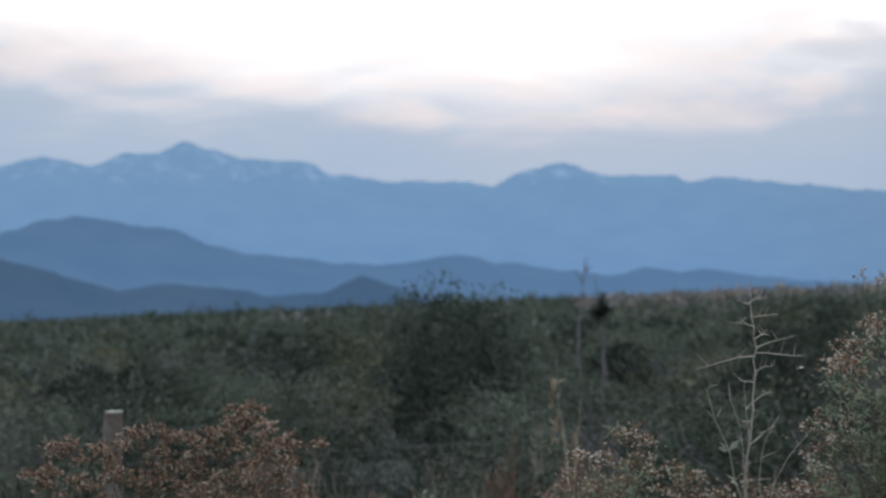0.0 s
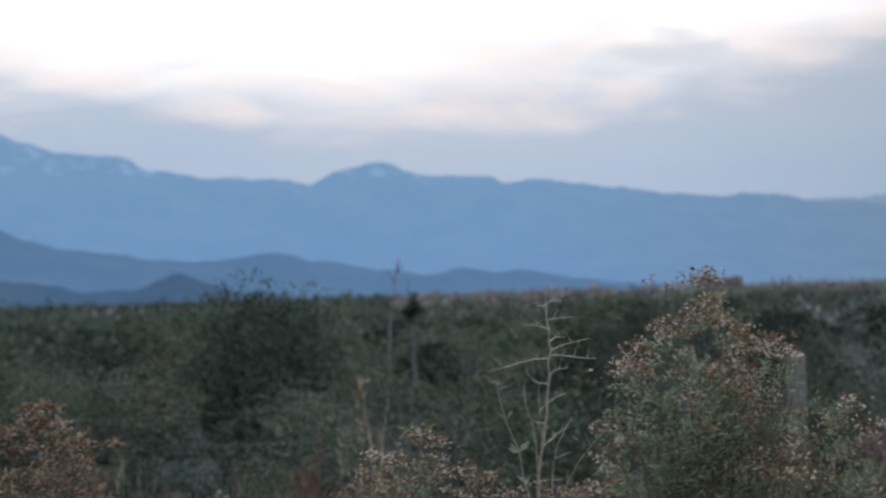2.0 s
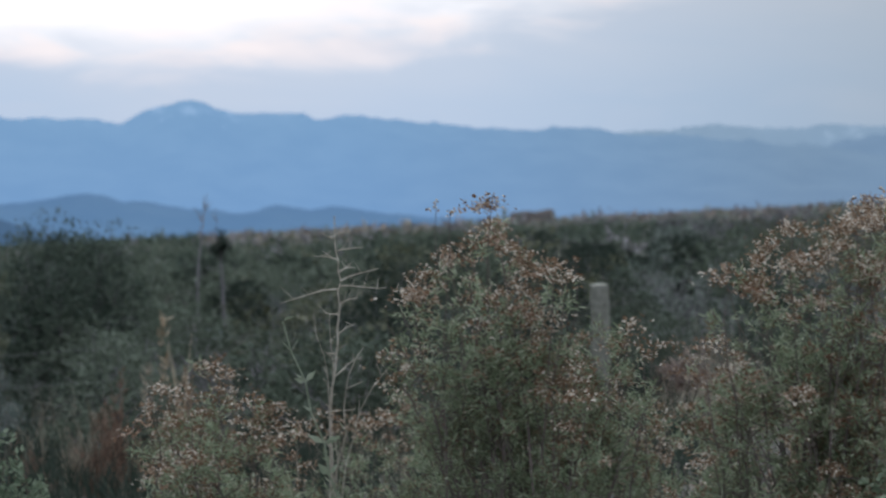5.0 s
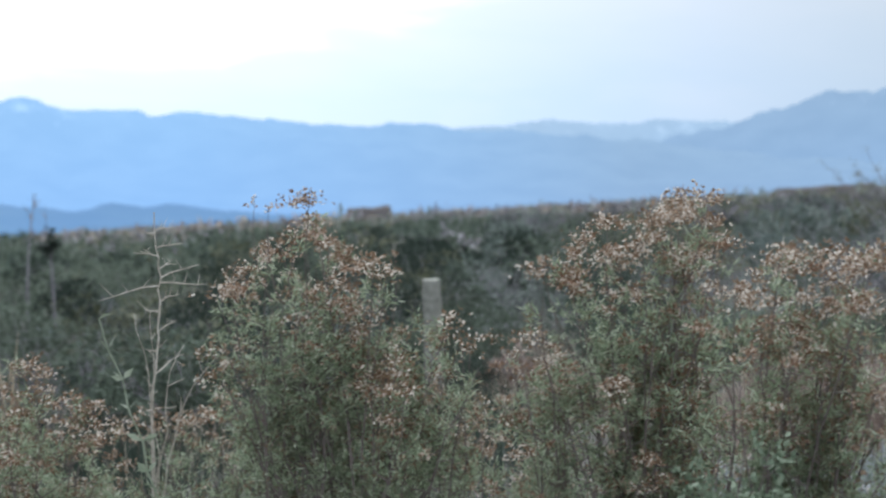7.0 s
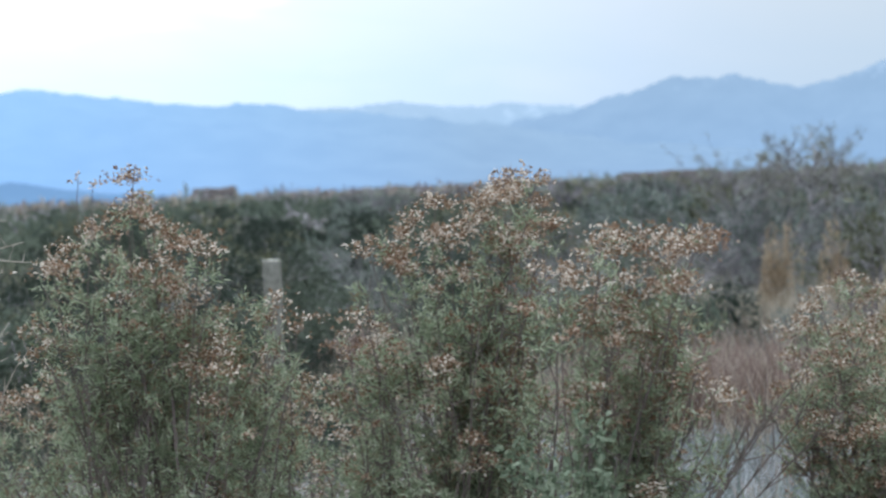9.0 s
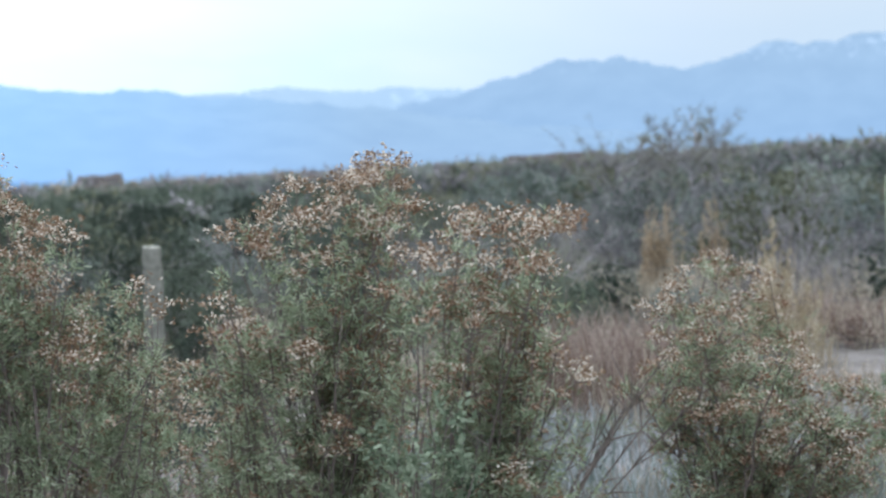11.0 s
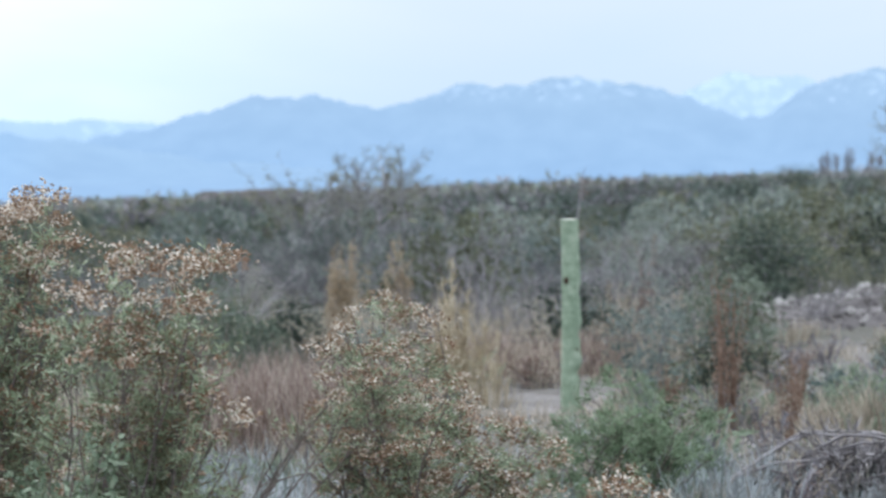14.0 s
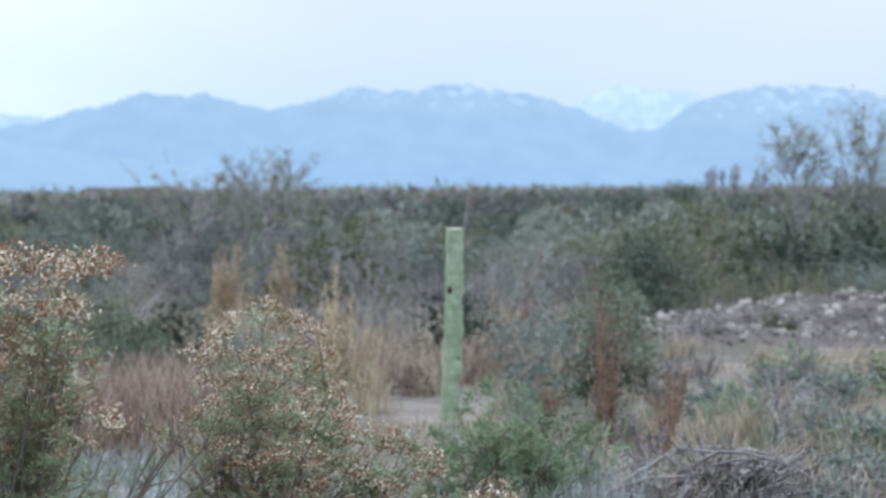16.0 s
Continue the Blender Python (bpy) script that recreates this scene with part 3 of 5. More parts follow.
        if flower and rng.uniform() < bloom * flower:
            ax = unit(tan[-1] * 0.6 + rng.normal(0, 0.25, 3) + np.array([0, 0, 0.6]))
            cluster(tip, ax, rng.uniform(0.9, 1.4), heads_per * 1.35, hp, hw)
            for _ in range(2):
                cluster(tip + rng.normal(0, 1, 3) * np.array([0.045, 0.045, 0.026]) - np.array([0, 0, 0.045]), ax, rng.uniform(0.55, 0.95), heads_per * 1.2, *((hp, hw) if rng.uniform() < 0.7 else (bp, bw)))
    for sx, h in sprigs:
        # a thin bare shoot with a tiny head
        tip = side * sx + np.array([0, 0, h - z0])
        pts = curve_points(tip * np.array([0.8, 0.8, 0.82]), tip * np.array([1.1, 1.1, 0.9]), tip, 5)
        part("sprig", mesh_of("sprig", *sweep(pts, np.linspace(0.0022, 0.0012, 5), 4), [stem]), root)
        hp.append(tip + rng.normal(0, 0.006, (7, 3)))
        hw.append(unit(rng.normal(0, 1, (7, 3))))
    part("brushwood", mesh_of("brushwood", *join(*wood), [stem]), root, kind="stuff")
    v, f = blades(np.concatenate(lp), np.concatenate(lw), np.concatenate(ll), leaf_w, rng)
    part("foliage", mesh_of("foliage", v, f, [leaf]), root, kind="stuff")
    if hp:
        hp, hw = np.concatenate(hp), np.concatenate(hw)
        v, f = heads(hp, hw, head_size * rng.uniform(0.6, 1.3, len(hp)), rng)
        part("bloom", mesh_of("bloom", v, f, [head]), root, "dry whitish and brown seed heads", kind="stuff")
    if bp:
        bp, bw = np.concatenate(bp), np.concatenate(bw)
        v, f = heads(bp, bw, head_size * rng.uniform(0.6, 1.3, len(bp)), rng)
        part("withered_bloom", mesh_of("withered_bloom", v, f, [BROWN_HEAD if head is SEED_HEAD else head]), root, "withered brown seed heads", kind="stuff")
    return root


def dome_shrub(name, label, seed, width, height, mat, leaves=1500, leaf_len=0.07, leaf_w=0.022, limbs=26, bare=0.0, category="shrub", loose=0.0, twig_mat=GREY_TWIG, lump=0.20):
    """A wild shrub built at the origin: limbs that fork into twigs and carry billowing leaf clumps with gaps between them.
    bare: a twiggy shrub, its few leaves strewn along the twigs; loose: the share of limbs that shoot out beyond the dome."""
    rng = np.random.default_rng(seed)
    root = thing(name, Matrix.Identity(4), label, category)
    s0, s1, r0, r1, lp, lw, size = [], [], [], [], [], [], []
    lopside = rng.normal(0, 0.12, 2)
    for _ in range(limbs):
        a, el = rng.uniform(0, 6.283), math.asin(rng.uniform(0.12, 1))
        rad = rng.uniform(0.62, 1.0) + (rng.uniform(0, 0.45) if rng.uniform() < loose else 0)
        tip = np.array([(math.cos(a) * math.cos(el) + lopside[0]) * width / 2, (math.sin(a) * math.cos(el) + lopside[1]) * width / 2, math.sin(el) * height]) * rad
        base = np.array([tip[0], tip[1], 0]) * 0.12
        pts = curve_points(base, np.array([tip[0] * 0.4, tip[1] * 0.4, tip[2] * 0.62]), tip, 4)
        r = np.linspace(0.011, 0.003, 4)
        s0.append(pts[:-1]); s1.append(pts[1:]); r0.append(r[:-1]); r1.append(r[1:])
        nt = 2 if bare < 0.5 else 10
        u = rng.uniform(0.35, 1, nt)
        p = np.stack([np.interp(u, np.linspace(0, 1, 4), pts[:, k]) for k in range(3)], 1)
        d = unit(unit(tip)[None] * 0.6 + rng.normal(0, 0.6, (nt, 3)) + np.array([0, 0, 0.25]))
        e = p + d * rng.uniform(0.10, 0.34, (nt, 1)) * height / 1.5
        s0.append(p); s1.append(e); r0.append(np.full(nt, 0.0045)); r1.append(np.full(nt, 0.002))
        m = int(leaves / limbs)
        if m and bare >= 0.5:
            k = rng.integers(0, nt, m)
            lp.append(p[k] + (e[k] - p[k]) * rng.uniform(0.2, 1.05, (m, 1)) + rng.normal(0, 0.035, (m, 3)))
            lw.append(unit(d[k] + rng.normal(0, 0.7, (m, 3))))
            size.append(np.ones(m))
        elif m:
            # a billow of leaves round the end of the limb, thicker on top, and coarse inner sprays
            ball = lump * height * rng.uniform(0.7, 1.35)
            w = unit(rng.normal(size=(m, 3)) + np.array([0, 0, 0.35]))
            w2 = w * np.array([1.25, 1.25, 0.85]) * ball * rng.uniform(0.72, 1.08, (m, 1)) * (1 + 0.25 * np.sin(w[:, :1] * 7 + a) * np.cos(w[:, 1:2] * 6))
            lp.append(tip * 0.9 + w2)
            lw.append(unit(w * 0.8 + rng.normal(0, 0.6, (m, 3)) + np.array([0, 0, 0.2])))
            size.append(np.ones(m))
            m = max(4, m // 12)
            lp.append(pts[rng.integers(1, 4, m)] * rng.uniform(0.5, 0.95, (m, 1)) + rng.normal(0, 0.10, (m, 3)) * height / 1.4)
            lw.append(unit(rng.normal(0, 1, (m, 3))))
            size.append(np.full(m, 2.6))
    v, f = tubes(np.concatenate(s0), np.concatenate(s1), np.concatenate(r0), np.concatenate(r1), 3)
    part("brushwood", mesh_of("brushwood", v, f, [twig_mat]), root, kind="stuff")
    if lp:
        lp, lw, size = np.concatenate(lp), np.concatenate(lw), np.concatenate(size)
        lp[:, 2] = np.maximum(lp[:, 2], 0.03)
        v, f = blades(lp, lw, leaf_len * size * rng.uniform(0.6, 1.4, len(lp)), leaf_w * size * rng.uniform(0.7, 1.3, len(lp)), rng)
        part("foliage", mesh_of("foliage", v, f, [mat]), root, kind="stuff")
    return root


def place(ob, x, y, scale=1.0, turn=0.0, tall=1.0, copy=True, sink=0.03):
    m = Matrix.LocRotScale((x, y, float(land(x, y)) - sink), Euler((0, 0, turn)), None)
    c = copy_thing(ob, m) if copy else ob
    c.matrix_basis = Matrix.LocRotScale(m.translation, Euler((0, 0, turn)), (scale, scale, scale * tall))
    return c


def grass_tuft(name, label, x, y, height, spread, count, mat, seed, width=0.004, plume=0.0, category="grass", group=""):
    """A tuft of bent grass stalks, some with feathery plumes."""
    rng = np.random.default_rng(seed)
    root = thing(name, pose(x, y, float(land(x, y)) - 0.02), label, category, group)
    foot = rng.normal(0, spread * 0.3, (count, 3)) * np.array([1, 1, 0])
    # the tallest stalks stand in the middle
    tall = height * (1 - 0.55 * np.clip(np.linalg.norm(foot, axis=1) / (0.6 * spread), 0, 1))
    v, f = grass_blades(rng, foot, tall, spread, width)
    part("stalk_tuft", mesh_of("stalk_tuft", v, f, [mat]), root, kind="stuff")
    if plume:
        m = int(count * plume)
        pick = v.reshape(-1, 8, 3)[rng.integers(0, count, m), 7]
        n = 34
        t = rng.uniform(0, 1, (m * n, 1))
        p = np.repeat(pick, n, 0) - np.array([0, 0, 1]) * t * 0.32 * height + rng.normal(0, 1, (m * n, 3)) * 0.020 * np.sin(t * 2.6 + 0.25)
        w = unit(rng.normal(0, 0.45, (m * n, 3)) + np.array([0, 0, 1]))
        pv, pf = blades(p, w, 0.05 * height * rng.uniform(0.6, 1.6, m * n), 0.010 * height, rng)
        part("plume", mesh_of("plume", pv, pf, [mat]), root, kind="stuff")
    return root


def grass_blades(rng, base, height, spread, width):
    """Stalks of three bent pieces; eight vertices each."""
    n = len(base)
    h = np.broadcast_to(height, n) * (0.38 + 0.62 * rng.uniform(0, 1, n) ** 1.5)
    lean = rng.normal(0, 1, (n, 2)) * 0.22 * (np.broadcast_to(spread, n) / np.broadcast_to(height, n))[:, None].clip(0.5, 3)
    side = unit(np.concatenate([rng.normal(size=(n, 2)), np.zeros((n, 1))], 1)) * width
    rows = []
    for t, w in ((0, 1), (0.35, 0.9), (0.7, 0.65), (1.0, 0.25)):
        c = base + np.concatenate([lean * (h * t ** 1.8)[:, None], (h * t * (1 - 0.05 * t))[:, None]], 1)
        rows += [c - side * w, c + side * w]
    v = np.stack(rows, 1).reshape(-1, 3)
    q = np.array([[0, 1, 3, 2], [2, 3, 5, 4], [4, 5, 7, 6]])
    f = (q[None] + (np.arange(n) * 8)[:, None, None]).reshape(-1, 4)
    return v, f


def polar(bearing, d):
    a = math.radians(bearing)
    return d * math.sin(a), d * math.cos(a)


# the flowering shrubs close to the camera
SHRUBS = "flowering shrubs"
FLOWER_LABEL = "tall green shrub with dry whitish-brown seed heads"
plume_shrub("flowering_shrub", FLOWER_LABEL, -4.07, 3.98, [
    (-0.08, 1.60), (-0.09, 1.56), (-0.075, 1.53), (-0.10, 1.51), (-0.20, 1.49), (-0.15, 1.48), (-0.22, 1.44), (-0.28, 1.39), (-0.31, 1.35), (-0.36, 1.31), (-0.38, 1.25), (-0.03, 1.46),
    (0.03, 1.44), (0.09, 1.42), (0.13, 1.38), (-0.01, 1.36), (-0.14, 1.36), (0.12, 1.33), (0.21, 1.25), (0.20, 1.21), (0.31, 1.19), (0.39, 1.11), (0.35, 1.14),
    (-0.07, 1.33), (-0.20, 1.28), (0.06, 1.28), (-0.37, 1.16), (-0.29, 1.16), (0.15, 1.15), (0.26, 1.07)], 0.13, 21, group=SHRUBS, flower=0.88, spray_bloom=0.05, sprigs=[(-0.24, 1.58), (-0.20, 1.56), (0.16, 1.42), (-0.03, 1.47)])
plume_shrub("flowering_shrub", FLOWER_LABEL + ", the broadest crown", -3.37, 4.42, [
    (0.18, 1.59), (0.23, 1.58), (0.14, 1.57), (0.25, 1.51), (0.27, 1.46), (0.12, 1.53), (0.07, 1.53), (-0.05, 1.52), (-0.12, 1.47), (-0.15, 1.42), (-0.24, 1.40),
    (-0.07, 1.41), (-0.02, 1.39), (0.04, 1.47), (0.21, 1.42), (0.22, 1.34), (0.20, 1.28), (0.15, 1.43), (-0.24, 1.30), (-0.29, 1.17), (-0.23, 1.28), (-0.27, 1.20),
    (-0.05, 1.29), (0.03, 1.30), (0.09, 1.29), (-0.13, 1.24), (-0.06, 1.21), (0.15, 1.04), (0.11, 1.06)], 0.12, 22, group=SHRUBS, heads_per=40, skirt=11, skirt_top=0.70)
plume_shrub("flowering_shrub", FLOWER_LABEL + " and leaning stems", -2.76, 4.18, [
    (0.04, 1.45), (0.09, 1.45), (0.15, 1.44), (0.22, 1.43), (0.29, 1.44), (0.27, 1.42), (0.01, 1.38), (-0.07, 1.35), (0.18, 1.36), (0.23, 1.35), (0.02, 1.32), (0.11, 1.33),
    (0.19, 1.23), (0.08, 1.23), (0.01, 1.25), (0.17, 1.13), (0.23, 1.12), (0.27, 1.09), (0.31, 1.07), (0.12, 1.12), (-0.06, 1.19)], 0.11, 23, group=SHRUBS, heads_per=40, skirt=9, skirt_top=0.70)
plume_shrub("flowering_shrub", "rounded green shrub with sparse brown seed heads", -2.97, 6.29, [
    (-0.12, 1.22), (-0.08, 1.21), (0.0, 1.18), (0.09, 1.15), (-0.20, 1.18), (-0.23, 1.12), (0.06, 1.06), (-0.26, 1.06), (-0.29, 1.02), (0.12, 1.0), (0.16, 0.97), (-0.31, 0.94),
    (-0.04, 1.06), (-0.12, 1.06), (0.08, 0.94), (0.20, 0.85), (0.30, 0.81), (0.38, 0.78), (0.48, 0.72), (0.52, 0.69), (-0.33, 0.84), (-0.12, 0.90), (0.04, 0.82), (0.20, 0.75),
    (-0.19, 0.78), (-0.03, 0.74), (0.36, 0.62), (0.50, 0.56), (0.10, 0.58), (-0.24, 0.60)], 0.14, 24, group=SHRUBS, heads_per=34, spray_bloom=0.24, skirt=6)
plume_shrub("flowering_shrub", "low shrub with brownish-white seed heads", -4.88, 3.51, [
    (-0.02, 1.10), (-0.11, 1.05), (0.02, 1.07), (0.09, 1.01), (-0.18, 1.05), (0.16, 0.98), (-0.05, 0.95), (-0.15, 0.96), (0.10, 0.92), (0.22, 0.90), (-0.08, 0.86)], 0.10, 25, group=SHRUBS)
plume_shrub("rust_brown_shrub", "dried shrub covered in rust-brown seed heads", -6.95, 2.90, [
    (0.32, 1.07), (0.28, 1.03), (0.36, 1.02), (0.42, 0.99), (0.23, 0.99), (0.08, 0.97), (0.16, 0.95), (-0.05, 1.01), (-0.12, 0.99), (-0.25, 0.93), (-0.37, 0.94), (-0.44, 0.88), (0.46, 0.86), (0.52, 0.73),
    (0.0, 0.87), (-0.2, 0.84), (0.30, 0.86), (0.12, 0.80)], 0.15, 26, leaf=OLIVE_LEAF, head=RUST_HEAD, heads_per=36, leaf_w=0.008, leaf_len=0.026, per_twig=4, head_size=0.017, spray_bloom=0.6)
for bx, by, tall, seed in ((-4.45, 4.95, 1.06, 171), (-3.95, 5.15, 0.78, 172), (-4.95, 4.45, 0.98, 173), (-5.6, 4.2, 0.86, 175)):
    r = np.random.default_rng(seed)
    plume_shrub("leafy_shrub", "low grey-green leafy shrub between the flowering ones", bx, by,
                [(r.uniform(-0.42, 0.42), tall * r.uniform(0.78, 1.0)) for _ in range(11)], 0.16, seed, flower=0.7, heads_per=26, echo=1, skirt=8)
plume_shrub("leafy_shrub", "fresh pale green leafy shrub among the stems", -2.68, 3.99, [
    (0.0, 1.03), (0.05, 1.0), (-0.07, 0.98), (0.11, 0.92), (-0.11, 0.91), (-0.02, 0.92), (0.07, 0.84)], 0.06, 27, leaf=PALE_LEAF, flower=0.0, leaf_len=0.024, leaf_w=0.013, per_twig=6, skirt=3, echo=1)
plume_shrub("flowering_shrub", "small shrub with a few brown seed heads", -1.62, 4.75, [
    (0.01, 0.89), (-0.03, 0.86), (0.04, 0.88)], 0.03, 28, group=SHRUBS, skirt=4)
plume_shrub("green_weed", "bushy soft green weed before the fence post", -3.06, 8.64, [
    (-0.10, 0.76), (0.03, 0.72), (-0.24, 0.64), (0.15, 0.66), (0.26, 0.60), (0.36, 0.52), (-0.32, 0.50), (-0.04, 0.64), (0.09, 0.58), (0.42, 0.42), (-0.18, 0.70), (0.22, 0.50), (-0.36, 0.42), (0.30, 0.46)], 0.18, 29,
    leaf=WEED_LEAF, flower=0.0, leaf_len=0.034, leaf_w=0.0065, per_twig=8, skirt=8, echo=1, skirt_top=0.8)


def thorn_bush():
    """A bare thorny sapling with long side spines."""
    x, y = -5.20, 4.24
    rng = np.random.default_rng(31)
    z0 = float(land(x, y))
    root = thing("thorny_sapling", pose(x, y, z0), "bare pale-barked thorny sapling with long spines", "shrub")
    away = np.array([x, y, 0.0]) / math.hypot(x, y)
    side = np.array([away[1], -away[0], 0.0])

    def at(s, h, d=0.0):
        return side * s + away * d + np.array([0, 0, h - z0])

    trunk = np.array([at(-0.03, z0), at(-0.035, 0.5), at(-0.03, 0.88), at(-0.005, 1.05), at(0.0, 1.18), at(0.01, 1.30), at(-0.005, 1.40), at(-0.01, 1.52)])
    trunk = np.stack([np.interp(np.linspace(0, 7, 22), np.arange(8), trunk[:, k]) for k in range(3)], 1)
    trunk[1:-1] += rng.normal(0, 0.0028, (20, 3)) * np.array([1, 1, 0.2])
    v, f = sweep(trunk, np.linspace(0.0050, 0.0018, 22), 6)
    bole = part("trunk", mesh_of("trunk", v, f, [DEADWOOD], True), root)
    # crooked side stems round the foot of the trunk
    for s, h, foot in ((-0.07, 1.12, -0.03), (0.06, 1.04, -0.02), (-0.03, 1.17, -0.04), (0.19, 1.02, 0.02)):
        pts = curve_points(at(foot, z0), at(foot * 0.4 - s * 0.5, 0.8), at(s, h), 12)
        pts[1:] += rng.normal(0, 0.006, (11, 3))
        twigs = [sweep(np.stack([pts[k], pts[k] + rng.normal(0, 0.025, 3) + np.array([0, 0, 0.03])]), [0.002, 0.001], 4) for k in (6, 8, 9, 10, 11)]
        part("side_stem", mesh_of("side_stem", *join(sweep(pts, np.linspace(0.0036, 0.0012, 12), 5), *twigs), [DEADWOOD], True), root)
    spines = [(1.46, 0.05, 1.465), (1.45, -0.05, 1.46), (1.40, 0.08, 1.415), (1.37, -0.06, 1.39), (1.33, 0.06, 1.335), (1.30, 0.14, 1.34), (1.285, 0.17, 1.275),
              (1.27, -0.20, 1.225), (1.22, 0.07, 1.245), (1.18, -0.05, 1.19), (1.12, 0.06, 1.15), (1.05, -0.05, 1.06), (0.98, 0.08, 1.03)]
    for h, s, top in spines:
        k = np.interp(h, trunk[:, 2] + z0, np.arange(22))
        i = min(int(k), 20)
        p = trunk[i] + (trunk[i + 1] - trunk[i]) * (k - i)
        e = at(s, top, rng.normal(0, 0.05))
        c = (p + e) / 2 + np.array([0, 0, rng.uniform(-0.01, 0.02)])
        pts = curve_points(p, c, e, 5) + rng.normal(0, 0.002, (5, 3))
        r = np.linspace(0.0030, 0.0010, 5)
        barbs = pts[1:4] + rng.normal(0, 0.02, (3, 3)) + np.array([0, 0, 0.015])
        v, f = join(sweep(pts, r, 4), *[sweep(np.stack([q, (q + b) / 2, b]), [0.0016, 0.001, 0.0005], 4) for q, b in zip(pts[1:4], barbs)])
        part("spine", mesh_of("spine", v, f, [DEADWOOD]), bole)
    return root


thorn_bush()


def pale_sprig():
    x, y = -4.42, 3.385
    rng = np.random.default_rng(33)
    z0 = float(land(x, y))
    root = thing("pale_sprig", pose(x, y, z0), "slender pale green sprig with a few broad leaves", "plant")
    away = np.array([x, y, 0.0]) / math.hypot(x, y)
    side = np.array([away[1], -away[0], 0.0])
    tip = np.array([0, 0, 1.24 - z0])
    pts = curve_points(side * 0.30, side * 0.22 + np.array([0, 0, 0.72]), tip, 16)
    pts[2:-1] += np.where(np.arange(13) % 2, 1, -1)[:, None] * side * 0.006
    v, f = sweep(pts, np.linspace(0.0050, 0.0022, 16), 5)
    shoot = part("stem", mesh_of("stem", v, f, [SPRIG_LEAF]), root)
    for k in range(22):
        p = pts[7 + k * 8 // 21]
        d = unit(side * (1 if k % 2 else -1) * 0.8 + away * rng.normal(0, 0.4) + np.array([0, 0, rng.uniform(0.3, 0.9)]))
        v, f = blades(p[None], d[None], rng.uniform(0.035, 0.06), 0.019, rng)
        part("leaf", mesh_of("leaf", v, f, [SPRIG_LEAF]), shoot)
    return root


pale_sprig()


# ---- fence ----
def fence_post(x, y, height, radius, mat, label, seed, lean=0.0, knots=(), notches=()):
    rng = np.random.default_rng(seed)
    z0 = float(land(x, y))
    root = thing("fence_post", pose(x, y, z0, -0.4 * lean, lean, 0), label, "fence post", "fence posts")
    right = math.atan2(-y, -x) + math.pi / 2
    bm = bmesh.new()
    rings, sides = 56, 16
    grid = []
    for i in range(rings):
        t = i / (rings - 1)
        z = -0.25 + (height + 0.25) * t
        r = radius * (1.04 - 0.10 * t)
        cx = 0.008 * math.sin(t * 7 + seed)
        ring = []
        for j in range(sides):
            a = j * 2 * math.pi / sides
            rr = r * (1 + 0.05 * math.sin(3 * a + seed + t * 2) + 0.05 * math.sin(11 * t + a + seed) + rng.normal(0, 0.012))
            for h, depth in notches:
                # bark left standing above a cut, then a step in
                near = max(0.0, math.cos(a - right)) ** 1.5
                rr += near * radius * depth * (0.6 * math.exp(-((z - h - 0.06) / 0.05) ** 2) - math.exp(-((z - h + 0.025) / 0.03) ** 2))
            ring.append(bm.verts.new((cx + rr * math.cos(a), rr * math.sin(a), z + (-0.003 * math.cos(a - right + math.pi / 2) if i == rings - 1 else 0))))
        grid.append(ring)
    for a, b in zip(grid, grid[1:]):
        for j in range(sides):
            bm.faces.new((a[j], a[(j + 1) % sides], b[(j + 1) % sides], b[j])).smooth = True
    me = bpy.data.meshes.new("shaft")
    bm.to_mesh(me)
    bm.free()
    me.materials.append(mat)
    shaft = part("shaft", me, root)
    top = bmesh.new()
    vs = [top.verts.new(v.co) for v in me.vertices[-sides:]]
    mid = top.verts.new((0.004, 0, height + 0.006))
    for j in range(sides):
        top.faces.new((vs[j], vs[(j + 1) % sides], mid))
    tm = bpy.data.meshes.new("sawn_top")
    top.to_mesh(tm)
    top.free()
    tm.materials.append(END_GRAIN)
    part("sawn_top", tm, shaft, "pale sawn end grain")
    a = math.atan2(-y, -x)
    for h, off, s in knots:
        kb = bmesh.new()
        bmesh.ops.create_icosphere(kb, subdivisions=2, radius=s)
        bmesh.ops.scale(kb, verts=kb.verts, vec=(0.45, 0.9, 1.2))
        km = bpy.data.meshes.new("knot")
        kb.to_mesh(km)
        kb.free()
        km.materials.append(KNOT)
        k = part("knot", km, shaft, "dark knot hole")
        k.matrix_local = pose(radius * 0.97 * math.cos(a + off), radius * 0.97 * math.sin(a + off), h, 0, 0, math.degrees(a + off))
    return root


POSTS = [(-5.11, 13.08, 1.36, 0.066), (-13.0, 14.05, 1.26, 0.094), (-13.04, 5.235, 0.965, 0.070), (3.6, 12.3, 1.36, 0.07)]
fence_post(*POSTS[0], POST_WOOD, "weathered green-tinged round timber post in dry grass", 3, -1.1, [(0.93, -0.45, 0.022), (0.62, 0.6, 0.017), (0.80, 0.72, 0.014), (0.45, 0.66, 0.014)], [(0.87, 0.16), (0.58, 0.24), (0.30, 0.34)])
fence_post(*POSTS[1], GREY_POST_WOOD, "grey weathered timber post among the brush", 5)
fence_post(*POSTS[2], STAINED_POST_WOOD, "short brown-stained timber post with a pale sawn top", 7)
fence_post(*POSTS[3], POST_WOOD, "round timber fence post beside the stones", 9)


